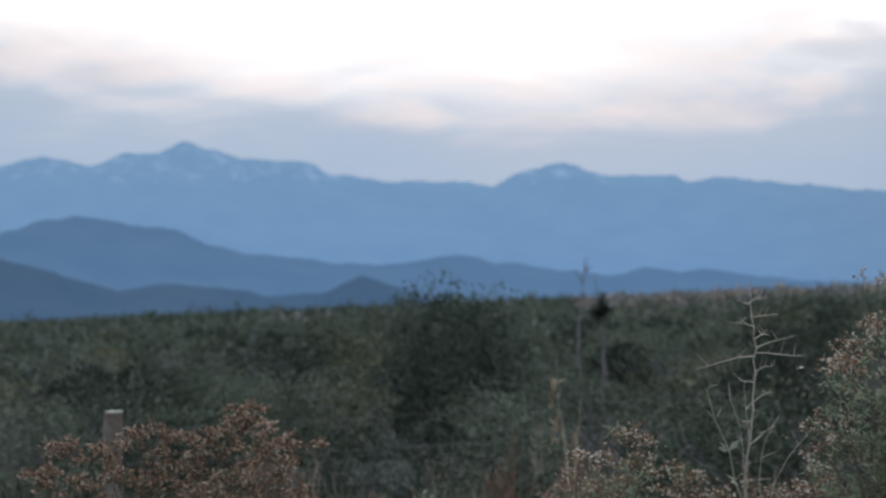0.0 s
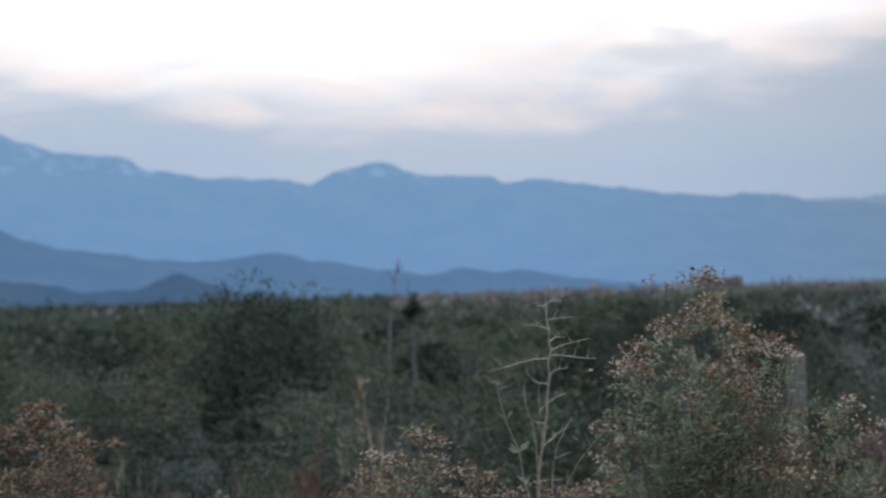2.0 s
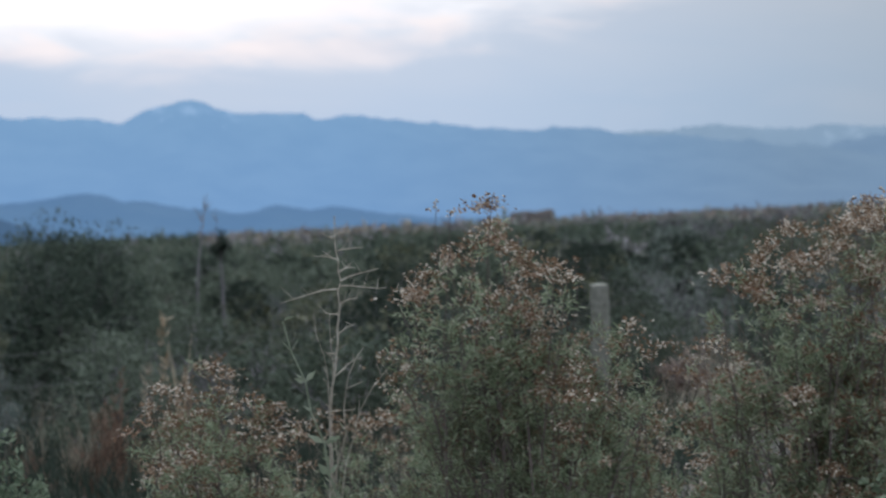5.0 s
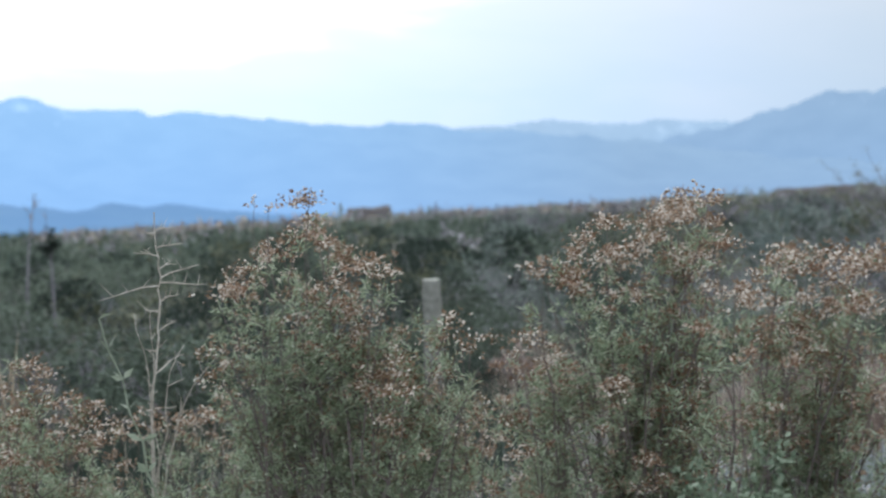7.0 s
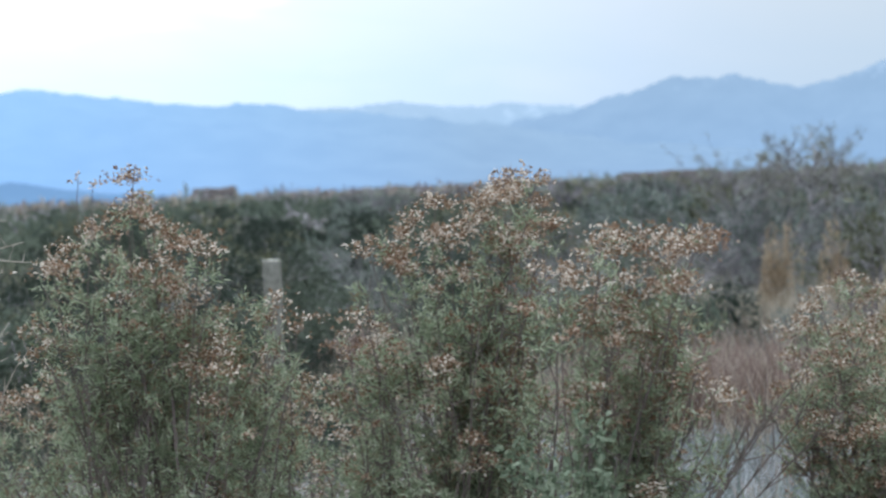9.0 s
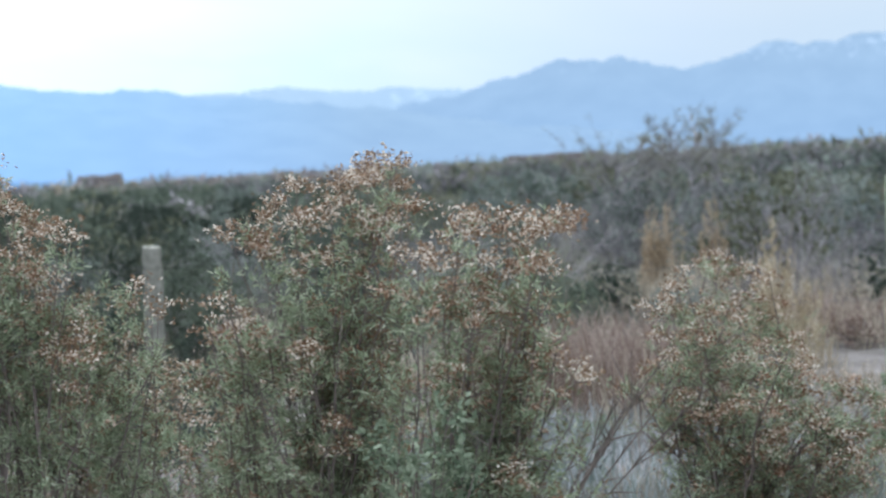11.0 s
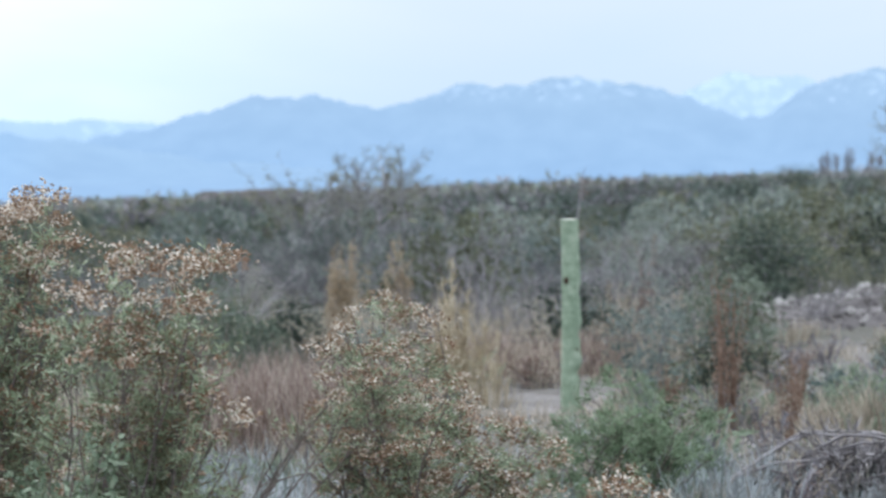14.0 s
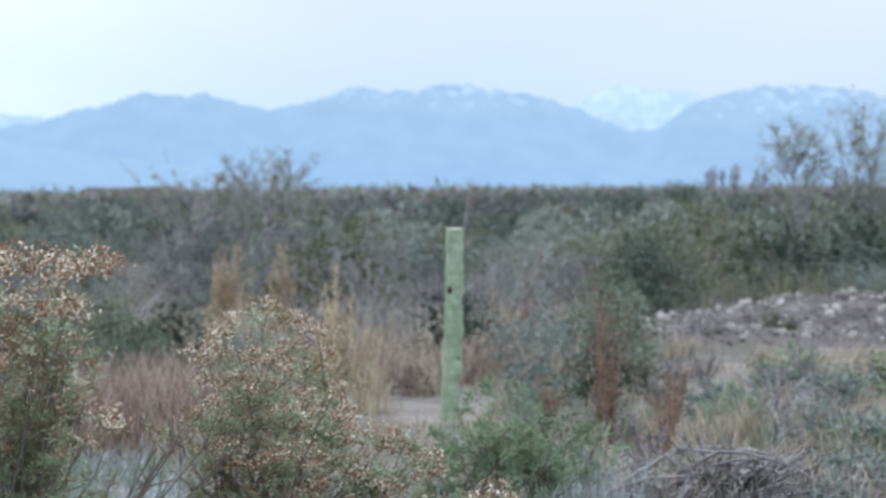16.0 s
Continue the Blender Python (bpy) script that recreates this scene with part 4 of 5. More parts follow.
def fence_wires():
    order = [POSTS[k] for k in (2, 1, 0, 3)]
    n = 0
    for a, b in zip(order, order[1:]):
        for h in (0.20, 0.52, 0.84, 1.16):
            p = np.array([a[0], a[1], float(land(a[0], a[1])) + h * a[2] / 1.36])
            q = np.array([b[0], b[1], float(land(b[0], b[1])) + h * b[2] / 1.36])
            pts = curve_points(p, (p + q) / 2 - np.array([0, 0, 0.06]), q, 14)
            v, f = sweep(pts, np.full(14, 0.0017), 4)
            tagged(new("fence_wire", mesh_of("fence_wire", v, f, [WIRE])), "thin slack rusty wire strung between fence posts", "wire", "fence wires")


fence_wires()

# ---- wild brush on the plain ----
KINDS = [
    dome_shrub("brush_shrub", "dense dark green wild shrub on the plain", 41, 2.2, 1.45, BRUSH_LEAF, 1700, 0.080, 0.042, 17),
    dome_shrub("brush_shrub", "spreading dark green shrub with grey twigs", 42, 2.8, 1.30, BRUSH_LEAF, 1700, 0.080, 0.042, 18, loose=0.1),
    dome_shrub("brush_shrub", "loose grey-green shrub with upright shoots", 43, 1.8, 1.55, BRUSH_LEAF, 1400, 0.086, 0.039, 16, loose=0.2),
    dome_shrub("olive_shrub", "yellowish olive-green shrub on the plain", 44, 2.0, 1.45, OLIVE_LEAF, 1400, 0.082, 0.039, 17, loose=0.2),
    dome_shrub("bare_shrub", "leafless purplish-grey twiggy shrub", 45, 2.2, 1.5, BRUSH_LEAF, 220, 0.05, 0.02, 26, bare=1.0, loose=0.3),
    dome_shrub("sage_shrub", "pale blue-green sage-like shrub", 46, 1.6, 1.1, SAGE_LEAF, 1400, 0.075, 0.025, 19, loose=0.2),
    dome_shrub("grey_green_shrub", "pale grey-green shrub with many grey twigs", 57, 2.2, 1.45, NORTH_LEAF, 700, 0.07, 0.03, 20, bare=1.0, loose=0.3),
]
FAR_KINDS = [
    dome_shrub("brush_shrub", "dense dark green wild shrub on the plain", 47, 2.4, 1.35, BRUSH_LEAF, 700, 0.145, 0.072, 11),
    dome_shrub("brush_shrub", "spreading dark green shrub on the plain", 48, 3.0, 1.25, BRUSH_LEAF, 740, 0.145, 0.072, 12),
    dome_shrub("olive_shrub", "yellowish olive-green shrub on the plain", 49, 2.2, 1.35, OLIVE_LEAF, 660, 0.14, 0.065, 11),
    dome_shrub("bare_shrub", "leafless purplish-grey twiggy shrub", 50, 2.4, 1.4, BRUSH_LEAF, 120, 0.08, 0.035, 16, bare=1.0, loose=0.2),
    dome_shrub("grey_green_shrub", "pale grey-green wild shrub on the plain", 55, 2.4, 1.35, NORTH_LEAF, 680, 0.14, 0.060, 11),
    dome_shrub("grey_green_shrub", "spreading grey-green shrub on the plain", 56, 3.0, 1.3, NORTH_LEAF, 720, 0.14, 0.060, 12),
]
rng = np.random.default_rng(77)


def scatter(count, bearings, distances, weights, gap, sizes, used, keep=None, kinds=KINDS):
    made, tries = 0, 0
    while made < count and tries < count * 30:
        tries += 1
        b = rng.uniform(*bearings)
        d = math.sqrt(rng.uniform(distances[0] ** 2, distances[1] ** 2))
        x, y = polar(b, d)
        if keep and not keep(x, y, b, d):
            continue
        s = rng.uniform(*sizes)
        if any((x - u) ** 2 + (y - v) ** 2 < (gap * (s + w) / 2) ** 2 for u, v, w in used):
            continue
        used.append((x, y, s))
        k = rng.choice(len(kinds), p=np.array(weights) / sum(weights))
        place(kinds[k], x, y, s, rng.uniform(0, 6.283), rng.uniform(0.85, 1.12))
        made += 1


used = []
# the brush begins behind the fence; to the north-east an open stony strip lies before it
scatter(120, (-76, -41), (14.5, 31), (5, 5, 4, 2.4, 1.5, 2.0, 1.2), 1.05, (0.42, 0.90), used, lambda x, y, b, d: d > 15 + 5 * max(0, (b + 48) / 7) and not (abs(b + 67.2) < 2 and d < 17) and not (-45.5 < b < -40 and d < 22))
scatter(75, (-41, -6), (21, 36), (0.6, 0.6, 1.2, 2.2, 7.5, 1.2, 7), 1.10, (0.65, 0.98), used, lambda x, y, b, d: d > (27 if -30.5 < b < -25.5 or b > -20 else 21.5))
scatter(70, (-76, -41), (31, 62), (5, 5, 1.5, 1.2, 0.5, 0.5), 1.7, (0.65, 1.08), used, kinds=FAR_KINDS)
scatter(75, (-41, -6), (31, 62), (0.4, 0.4, 3.0, 3.0, 4, 4), 1.55, (0.75, 1.2), used, kinds=FAR_KINDS)
for i, k in enumerate(KINDS):
    b = -47 - 4.5 * i
    k.matrix_basis = Matrix.Translation((*polar(b, 33), float(land(*polar(b, 33))) - 0.03))
for i, k in enumerate(FAR_KINDS):
    b = -38 - 5 * i
    k.matrix_basis = Matrix.Translation((*polar(b, 40), float(land(*polar(b, 40))) - 0.03))


def far_brush(name, label, near, far, spacing, quads, size, mats, seed, height=1.4, bearings=(-80, 0)):
    """Countless shrubs farther out, as loose clumps of leaf sprays."""
    r = np.random.default_rng(seed)
    area = math.radians(bearings[1] - bearings[0]) / 2 * (far ** 2 - near ** 2)
    n = int(area / spacing ** 2)
    b = np.radians(r.uniform(*bearings, n))
    d = np.sqrt(r.uniform(near ** 2, far ** 2, n))
    x, y = d * np.sin(b), d * np.cos(b)
    patch = fbm(x, y, 40, 3, 4)
    keep = patch > -0.55
    x, y = x[keep], y[keep]
    n = len(x)
    z = land(x, y)
    h, w = height * r.uniform(0.6, 1.12, n), height * r.uniform(0.8, 1.5, n)
    k = np.repeat(np.arange(n), quads)
    u = unit(r.normal(size=(n * quads, 3)))
    u[:, 2] = np.abs(u[:, 2])
    rad = r.uniform(0.55, 1.05, (n * quads, 1))
    p = np.stack([x, y, z], 1)[k] + u * rad * np.stack([w / 2, w / 2, h], 1)[k]
    way = unit(u + r.normal(0, 0.7, (n * quads, 3)) + np.array([0, 0, 0.3]))
    v, f = blades(p, way, size * r.uniform(0.6, 1.4, n * quads), size * 0.42, r)
    index = np.repeat(r.choice(len(mats), n, p=np.array([m[1] for m in mats]) / sum(m[1] for m in mats)), quads)
    ob = new(name, mesh_of(name, v, f, [m[0] for m in mats], index=index))
    return tagged(ob, label, "brush", kind="stuff")


far_brush("brush_field", "unbroken dark green brush across the plain", 48, 150, 2.2, 42, 0.29, [(BRUSH_LEAF, 4), (DARK_LEAF, 4), (OLIVE_LEAF, 0.6), (GREY_TWIG, 0.4)], 51, 1.22, (-80, -41))
far_brush("brush_field", "grey-green and twiggy brush across the plain", 48, 150, 2.2, 42, 0.29, [(NORTH_LEAF, 5), (OLIVE_LEAF, 1.0), (GREY_TWIG, 6)], 54, 1.22, (-41, 0))
far_brush("far_brush", "distant dark scrub towards the low hills", 145, 800, 7.6, 13, 0.8, [(DARK_LEAF, 6), (BRUSH_LEAF, 2), (GREY_TWIG, 0.4)], 52, 1.9, (-80, -54))
far_brush("far_brush", "distant greyish-brown scrub towards the mountains", 145, 800, 7.6, 13, 0.8, [(NORTH_LEAF, 1.6), (GREY_TWIG, 3), (DRY_GRASS, 1.0), (RED_GRASS, 1.0)], 53, 1.9, (-54, -36))
far_brush("far_brush", "distant grey-green scrub towards the snowy mountains", 145, 800, 7.6, 13, 0.8, [(NORTH_LEAF, 2.4), (GREY_TWIG, 3.4), (OLIVE_LEAF, 1.2)], 58, 1.9, (-36, 0))

# ---- single plants that stand out of the brush ----


def slender_tree(name, label, bearing, d, height, crown, mat, seed, leaves=900, limbs=12, category="tree", trunk_r=0.03, leaf_len=0.06, leaf_w=0.024, start=0.3, spread=0.5):
    """A small tree: a tapered trunk that forks into limbs, each with twigs and loose leaf clumps."""
    r = np.random.default_rng(seed)
    x, y = polar(bearing, d)
    root = thing(name, pose(x, y, float(land(x, y)) - 0.03, 0, 0, r.uniform(0, 360)), label, category)
    trunk = curve_points(np.zeros(3), np.array([r.normal(0, 0.06), r.normal(0, 0.06), height * 0.5]), np.array([r.normal(0, 0.08), r.normal(0, 0.08), height]), 10)
    v, f = sweep(trunk, np.linspace(trunk_r, trunk_r * 0.15, 10), 6)
    bole = part("trunk", mesh_of("trunk", v, f, [GREY_TWIG], True), root)
    wood, lp, lw = [], [], []
    for _ in range(limbs):
        u = r.uniform(start, 0.95)
        p = np.array([np.interp(u, np.linspace(0, 1, 10), trunk[:, k]) for k in range(3)])
        a = r.uniform(0, 6.283)
        ln = crown * (1.15 - 0.7 * u) * r.uniform(0.6, 1.1)
        e = p + np.array([math.cos(a) * ln * spread, math.sin(a) * ln * spread, ln * r.uniform(0.5, 1.0)])
        pts = curve_points(p, (p + e) / 2 + np.array([math.cos(a), math.sin(a), -0.3]) * ln * 0.12, e, 6)
        part("limb", mesh_of("limb", *sweep(pts, np.linspace(trunk_r * 0.4, trunk_r * 0.1, 6), 4), [GREY_TWIG]), bole)
        for _ in range(6):
            q = pts[r.integers(2, 6)]
            t = q + unit(unit(e - p) + r.normal(0, 0.6, 3)) * ln * r.uniform(0.15, 0.4)
            wood.append(sweep(np.stack([q, (q + t) / 2, t]), np.array([1, 0.7, 0.4]) * trunk_r * 0.12, 3))
            m = leaves // (limbs * 6)
            lp.append(q + (t - q) * r.uniform(0.2, 1.1, (m, 1)) + r.normal(0, 0.03, (m, 3)))
            lw.append(unit(unit(t - q) + r.normal(0, 0.7, (m, 3))))
    part("brushwood", mesh_of("brushwood", *join(*wood), [GREY_TWIG]), root, kind="stuff")
    if leaves:
        lp, lw = np.concatenate(lp), np.concatenate(lw)
        v, f = blades(lp, lw, leaf_len * r.uniform(0.6, 1.4, len(lp)), leaf_w, r)
        part("crown", mesh_of("crown", v, f, [mat]), root, kind="stuff")
    return root


# shoots and saplings that rise over the brush line
slender_tree("sapling", "slim leafy sapling rising over the brush", -26.65, 36, 2.1, 0.9, FEATHER_LEAF, 61, 1700, 20, spread=0.7, leaf_len=0.045, leaf_w=0.016)
slender_tree("sapling", "thin bare-topped sapling rising over the brush", -28.0, 35, 2.05, 1.0, FEATHER_LEAF, 62, 1900, 26, leaf_len=0.04, leaf_w=0.013, spread=0.9)
slender_tree("sapling", "bushy sapling beside the taller ones", -28.8, 35, 1.75, 0.9, FEATHER_LEAF, 63, 1900, 22, leaf_len=0.04, leaf_w=0.014, spread=1.0)
slender_tree("sapling", "loose twiggy sapling in the brush", -27.3, 34, 1.95, 1.2, FEATHER_LEAF, 161, 1700, 30, leaf_len=0.045, leaf_w=0.014, spread=1.0)
slender_tree("sapling", "broad twiggy sapling in the brush", -29.4, 34, 1.65, 1.3, FEATHER_LEAF, 162, 1700, 30, leaf_len=0.045, leaf_w=0.014, spread=1.1)
slender_tree("sapling", "wispy reddish shoot over the brush", -21.6, 30, 1.8, 0.35, RED_GRASS, 64, 150, 6)
slender_tree("sapling", "low wispy shoot over the brush", -24.3, 32, 1.6, 0.55, FEATHER_LEAF, 65, 600, 10, leaf_len=0.04, leaf_w=0.014)
slender_tree("small_tree", "feathery olive-green small tree on the plain", -12.1, 31, 2.2, 1.5, FEATHER_LEAF, 66, 3600, 44, trunk_r=0.03, leaf_len=0.060, leaf_w=0.015, spread=0.42, start=0.06)
slender_tree("small_tree", "feathery olive-green small tree with a wide crown", -10.1, 31, 2.25, 1.7, FEATHER_LEAF, 67, 4000, 46, trunk_r=0.03, leaf_len=0.060, leaf_w=0.015, spread=0.42, start=0.06)
slender_tree("small_tree", "loose olive-green small tree at the brush edge", -8.2, 32, 2.1, 1.7, FEATHER_LEAF, 68, 3600, 44, trunk_r=0.03, leaf_len=0.060, leaf_w=0.015, spread=0.42, start=0.06)
slender_tree("dead_tree", "thin dead snag over the brush", -54.27, 29, 2.25, 0.35, GREY_TWIG, 69, 0, 6, trunk_r=0.028, start=0.7)
slender_tree("dead_tree", "thin bare twig over the brush", -53.54, 30, 2.05, 0.3, GREY_TWIG, 70, 0, 4, trunk_r=0.012, start=0.7)
slender_tree("sapling", "short sapling with a dense dark tuft on top", -53.6, 28, 1.60, 0.35, BRUSH_LEAF, 71, 500, 10, start=0.8)
POPLARS = [(-14.95, 6.8), (-14.78, 7.4), (-14.55, 6.4), (-14.25, 7.4), (-14.1, 7.2), (-13.55, 7.0), (-13.35, 6.6), (-11.35, 7.4), (-11.15, 7.0)]
for i, (b, h) in enumerate(POPLARS):
    t = slender_tree("poplar", "far slender leafless brown poplar in a row", b, 260, h - 3.6, 2.0, POPLAR_TWIG, 80 + i, 300, 14, trunk_r=0.06, leaf_len=0.4, leaf_w=0.05, start=0.1, spread=0.10)
    tagged(t, group="row of poplars")
BIG = dome_shrub("tall_shrub", "big dense dark green shrub above the rest", 91, 2.3, 1.95, DARK_LEAF, 3600, 0.08, 0.036, 50, loose=0.0)
place(BIG, *polar(-9.3, 29.5), 0.75, 5.0, copy=False)
ROUND = dome_shrub("tall_shrub", "round dense dark shrub taller than the brush", 94, 1.45, 1.9, DARK_LEAF, 6500, 0.055, 0.022, 44, loose=0.0, lump=0.13)
place(ROUND, *polar(-58.7, 24), 1.10, 0.4, copy=False)
place(ROUND, *polar(-57.2, 24.5), 1.0, 2.0)
place(BIG, *polar(-15.35, 75), 1.0, 2.2)
place(BIG, *polar(-17.0, 75), 0.85, 0.7)
place(KINDS[3], *polar(-12.4, 28.5), 0.85, 1.0)
place(KINDS[0], *polar(-10.4, 27.5), 0.85, 3.0)
place(KINDS[3], *polar(-8.3, 28), 0.9, 5.0)
place(KINDS[3], *polar(-14.4, 29), 0.8, 4.0)
place(BIG, *polar(-37.5, 22), 0.75, 4.4)
place(KINDS[6], *polar(-13.2, 26.3), 0.55, 1.4)
place(KINDS[6], *polar(-11.4, 26.5), 0.62, 1.4)
place(KINDS[5], *polar(-10.0, 26.3), 0.6, 2.4)
place(BIG, *polar(-8.7, 26.8), 0.5, 2.4)
place(BIG, *polar(-16.0, 25.0), 0.62, 3.4)
# blue-green and rusty low shrubs near the green post
for b, d, s, k, t in ((-17.9, 18.6, 0.72, 6, 0.3), (-19.0, 16.5, 0.55, 5, 2.0), (-17.0, 17.0, 0.6, 2, 1.2), (-42.0, 21.0, 0.62, 0, 0.4), (-43.6, 21.5, 0.66, 1, 1.4), (-40.8, 20.5, 0.55, 0, 2.4), (-44.6, 19.5, 0.5, 2, 3.0), (-41.6, 18.6, 0.34, 0, 5.0), (-43.3, 18.4, 0.28, 1, 2.0), (-21.6, 18.0, 0.5, 0, 3.1), (-17.1, 19.0, 0.45, 3, 0.9),
                      (-19.0, 14.2, 0.42, 5, 0.9), (-17.2, 14.6, 0.36, 0, 4.0), (-24.3, 19.0, 0.5, 4, 0.5), (-26.0, 20.5, 0.6, 4, 2.5), (-29.5, 19.0, 0.5, 0, 1.0), (-31.5, 18.0, 0.55, 2, 1.0),
                      (-32.5, 17.5, 0.5, 6, 0.3), (-30.5, 17.3, 0.45, 2, 1.3), (-28.9, 17.0, 0.40, 6, 2.1), (-33.3, 19.5, 0.6, 1, 0.8), (-27.4, 18.6, 0.45, 5, 2.8), (-31.2, 19.4, 0.5, 3, 0.2), (-34.0, 18.5, 0.6, 0, 2.2), (-36.5, 19.5, 0.62, 1, 0.2), (-25.4, 30.0, 1.0, 4, 0.7), (-28.4, 31.0, 1.1, 6, 0.2), (-27.0, 30.0, 1.08, 6, 1.2), (-29.6, 30.5, 1.1, 6, 2.2), (-24.6, 31, 1.1, 6, 3.2), (-20.5, 20.5, 0.7, 4, 0.1), (-22.8, 21.5, 0.75, 4, 1.1), (-14.6, 21.5, 0.45, 4, 1.7)):
    place(KINDS[k], *polar(b, d), s, t)
RUSTY = dome_shrub("rusty_shrub", "small round rust-coloured dry shrub", 92, 0.5, 0.32, RED_GRASS, 1300, 0.035, 0.012, 22)
place(RUSTY, *polar(-22.4, 15.5), 1.0, 0.3, copy=False)
place(RUSTY, *polar(-21.0, 16.4), 0.8, 1.3)
place(RUSTY, *polar(-60.8, 15.0), 1.0, 0.7)
place(RUSTY, *polar(-53.4, 14.2), 1.1, 2.7)
place(RUSTY, *polar(-63.9, 16.5), 1.6, 4.1)
place(RUSTY, *polar(-40.2, 19.0), 1.9, 1.0)
place(RUSTY, *polar(-24.2, 16.2), 1.1, 2.3)
HEAP_TWIG = material("heap_twig", [(0.10, 0.092, 0.094), (0.21, 0.195, 0.20), (0.38, 0.36, 0.362)], 3, 0.9, island=0.5)
HEAP = dome_shrub("brushwood_heap", "low heap of bare grey-violet branches", 93, 1.5, 0.40, HEAP_TWIG, 0, 0.05, 0.02, 170, bare=1.0, twig_mat=HEAP_TWIG)
r = np.random.default_rng(95)
for i in range(12):
    # arched boughs lying over the heap
    a, b = r.uniform(-0.9, -0.35), r.uniform(0.35, 0.9)
    turn = r.normal(0, 0.5)
    ends = [np.array([q * math.cos(turn), q * math.sin(turn) + r.normal(0, 0.12), 0.02]) for q in (a, b)]
    pts = curve_points(ends[0], np.array([(a + b) / 2, r.normal(0, 0.15), r.uniform(0.30, 0.66)]), ends[1], 10) + r.normal(0, 0.016, (10, 3))
    part("branch", mesh_of("branch", *sweep(pts, np.linspace(0.011, 0.004, 10), 5), [HEAP_TWIG], True), HEAP)
place(HEAP, -2.34, 10.0, 1.05, 0.3, copy=False)
place(HEAP, -1.45, 10.2, 0.6, 2.3)


def stalk_plant(bearing, d, height, seed, label="upright dried rust-red weed with seeded stalks"):
    x, y = polar(bearing, d)
    r = np.random.default_rng(seed)
    root = thing("dried_weed", pose(x, y, float(land(x, y)) - 0.02), label, "weed", "dried weeds")
    for _ in range(11):
        tip = np.array([r.normal(0, 0.05), r.normal(0, 0.05), height * r.uniform(0.55, 1)])
        pts = curve_points(r.normal(0, 0.015, 3) * np.array([1, 1, 0]), tip * np.array([0.3, 0.3, 0.5]), tip, 8)
        part("stalk", mesh_of("stalk", *sweep(pts, np.linspace(0.004, 0.002, 8), 4), [RUST_STALK]), root)
        n = 46
        p = pts[2] + (tip - pts[2]) * r.uniform(0, 1, (n, 1)) + r.normal(0, 0.024, (n, 3))
        v, f = blades(p, unit(r.normal(0, 0.6, (n, 3)) + np.array([0, 0, 0.8])), 0.022, 0.010, r)
        part("seed_spike", mesh_of("seed_spike", v, f, [RUST_STALK]), root, kind="stuff")


stalk_plant(-16.95, 11.9, 1.08, 101)
stalk_plant(-16.65, 12.0, 0.90, 102)
stalk_plant(-15.0, 11.6, 0.62, 103)
stalk_plant(-14.9, 13.2, 0.5, 104)
stalk_plant(-18.5, 13.0, 0.45, 105)

# ---- grasses ----
for b, d, h, spread, count, seed in ((-28.2, 23.6, 1.62, 0.20, 46, 111), (-28.55, 23.8, 0.85, 0.20, 20, 213), (-26.6, 23.9, 1.52, 0.20, 42, 112), (-27.0, 23.7, 0.75, 0.2, 18, 113)):
    grass_tuft("tall_grass", "tall tan feathery grass plume", *polar(b, d), h, spread, count, TAN_GRASS, seed, 0.005, 0.6, group="tall grasses")
grass_tuft("tall_grass", "bright yellow bending grass tussock", *polar(-24.8, 14.5), 1.42, 0.24, 130, GOLD_GRASS, 114, 0.004, 0.25, group="tall grasses")
grass_tuft("tall_grass", "yellow grass tussock spreading to the side", *polar(-24.1, 14.4), 0.95, 0.45, 130, GOLD_GRASS, 115, 0.004, 0.2, group="tall grasses")
grass_tuft("tall_grass", "tall brown feathery grass", *polar(-19.5, 21.6), 1.12, 0.18, 50, RED_GRASS, 116, 0.005, 0.3, group="tall grasses")
grass_tuft("tall_grass", "tall pale brown grass", *polar(-20.4, 20.1), 0.85, 0.35, 110, DRY_GRASS, 117, 0.005, 0.25, group="tall grasses")
grass_tuft("tall_grass", "pale dry grass tussock under the brush", *polar(-57.85, 13.4), 0.62, 0.2, 120, DRY_GRASS, 118, 0.004, 0.2, group="tall grasses")
grass_tuft("tall_grass", "pale dry grass stalks before the brush", *polar(-55.2, 14.0), 0.85, 0.3, 60, DRY_GRASS, 119, 0.004, 0.2, group="tall grasses")
for b, d, h, spread, count, seed in ((-57.3, 12.6, 0.92, 0.22, 44, 311), (-56.7, 12.9, 1.05, 0.14, 30, 312), (-55.0, 13.2, 0.95, 0.30, 26, 313), (-54.4, 13.0, 0.75, 0.30, 30, 314),
                                     (-59.5, 12.8, 0.55, 0.30, 40, 315), (-61.2, 13.4, 0.6, 0.35, 36, 316)):
    grass_tuft("dried_stalks", "clump of upright brown dried stalks in the brush", *polar(b, d), h, spread, count, RUST_STALK, seed, 0.005, 0.35, group="dried stalks", category="dry grass")
for b, d, h, seed in ((-54.9, 14.5, 1.75, 321), (-54.6, 14.3, 1.2, 322), (-55.3, 14.6, 1.1, 323)):
    grass_tuft("tall_grass", "lone tall pale grass stalks", *polar(b, d), h, 0.10, 7, TAN_GRASS, seed, 0.006, 0.4, group="tall grasses")
grass_tuft("dead_weed", "withered orange-brown weed behind the flowering shrubs", -4.45, 5.91, 1.12, 0.34, 150, BROWN_HEAD, 219, 0.004, 0.5, category="weed")
grass_tuft("tall_grass", "lone tall pale grass stalks", *polar(-55.7, 15.0), 1.25, 0.12, 10, DRY_GRASS, 120, 0.005, 0.4, group="tall grasses")


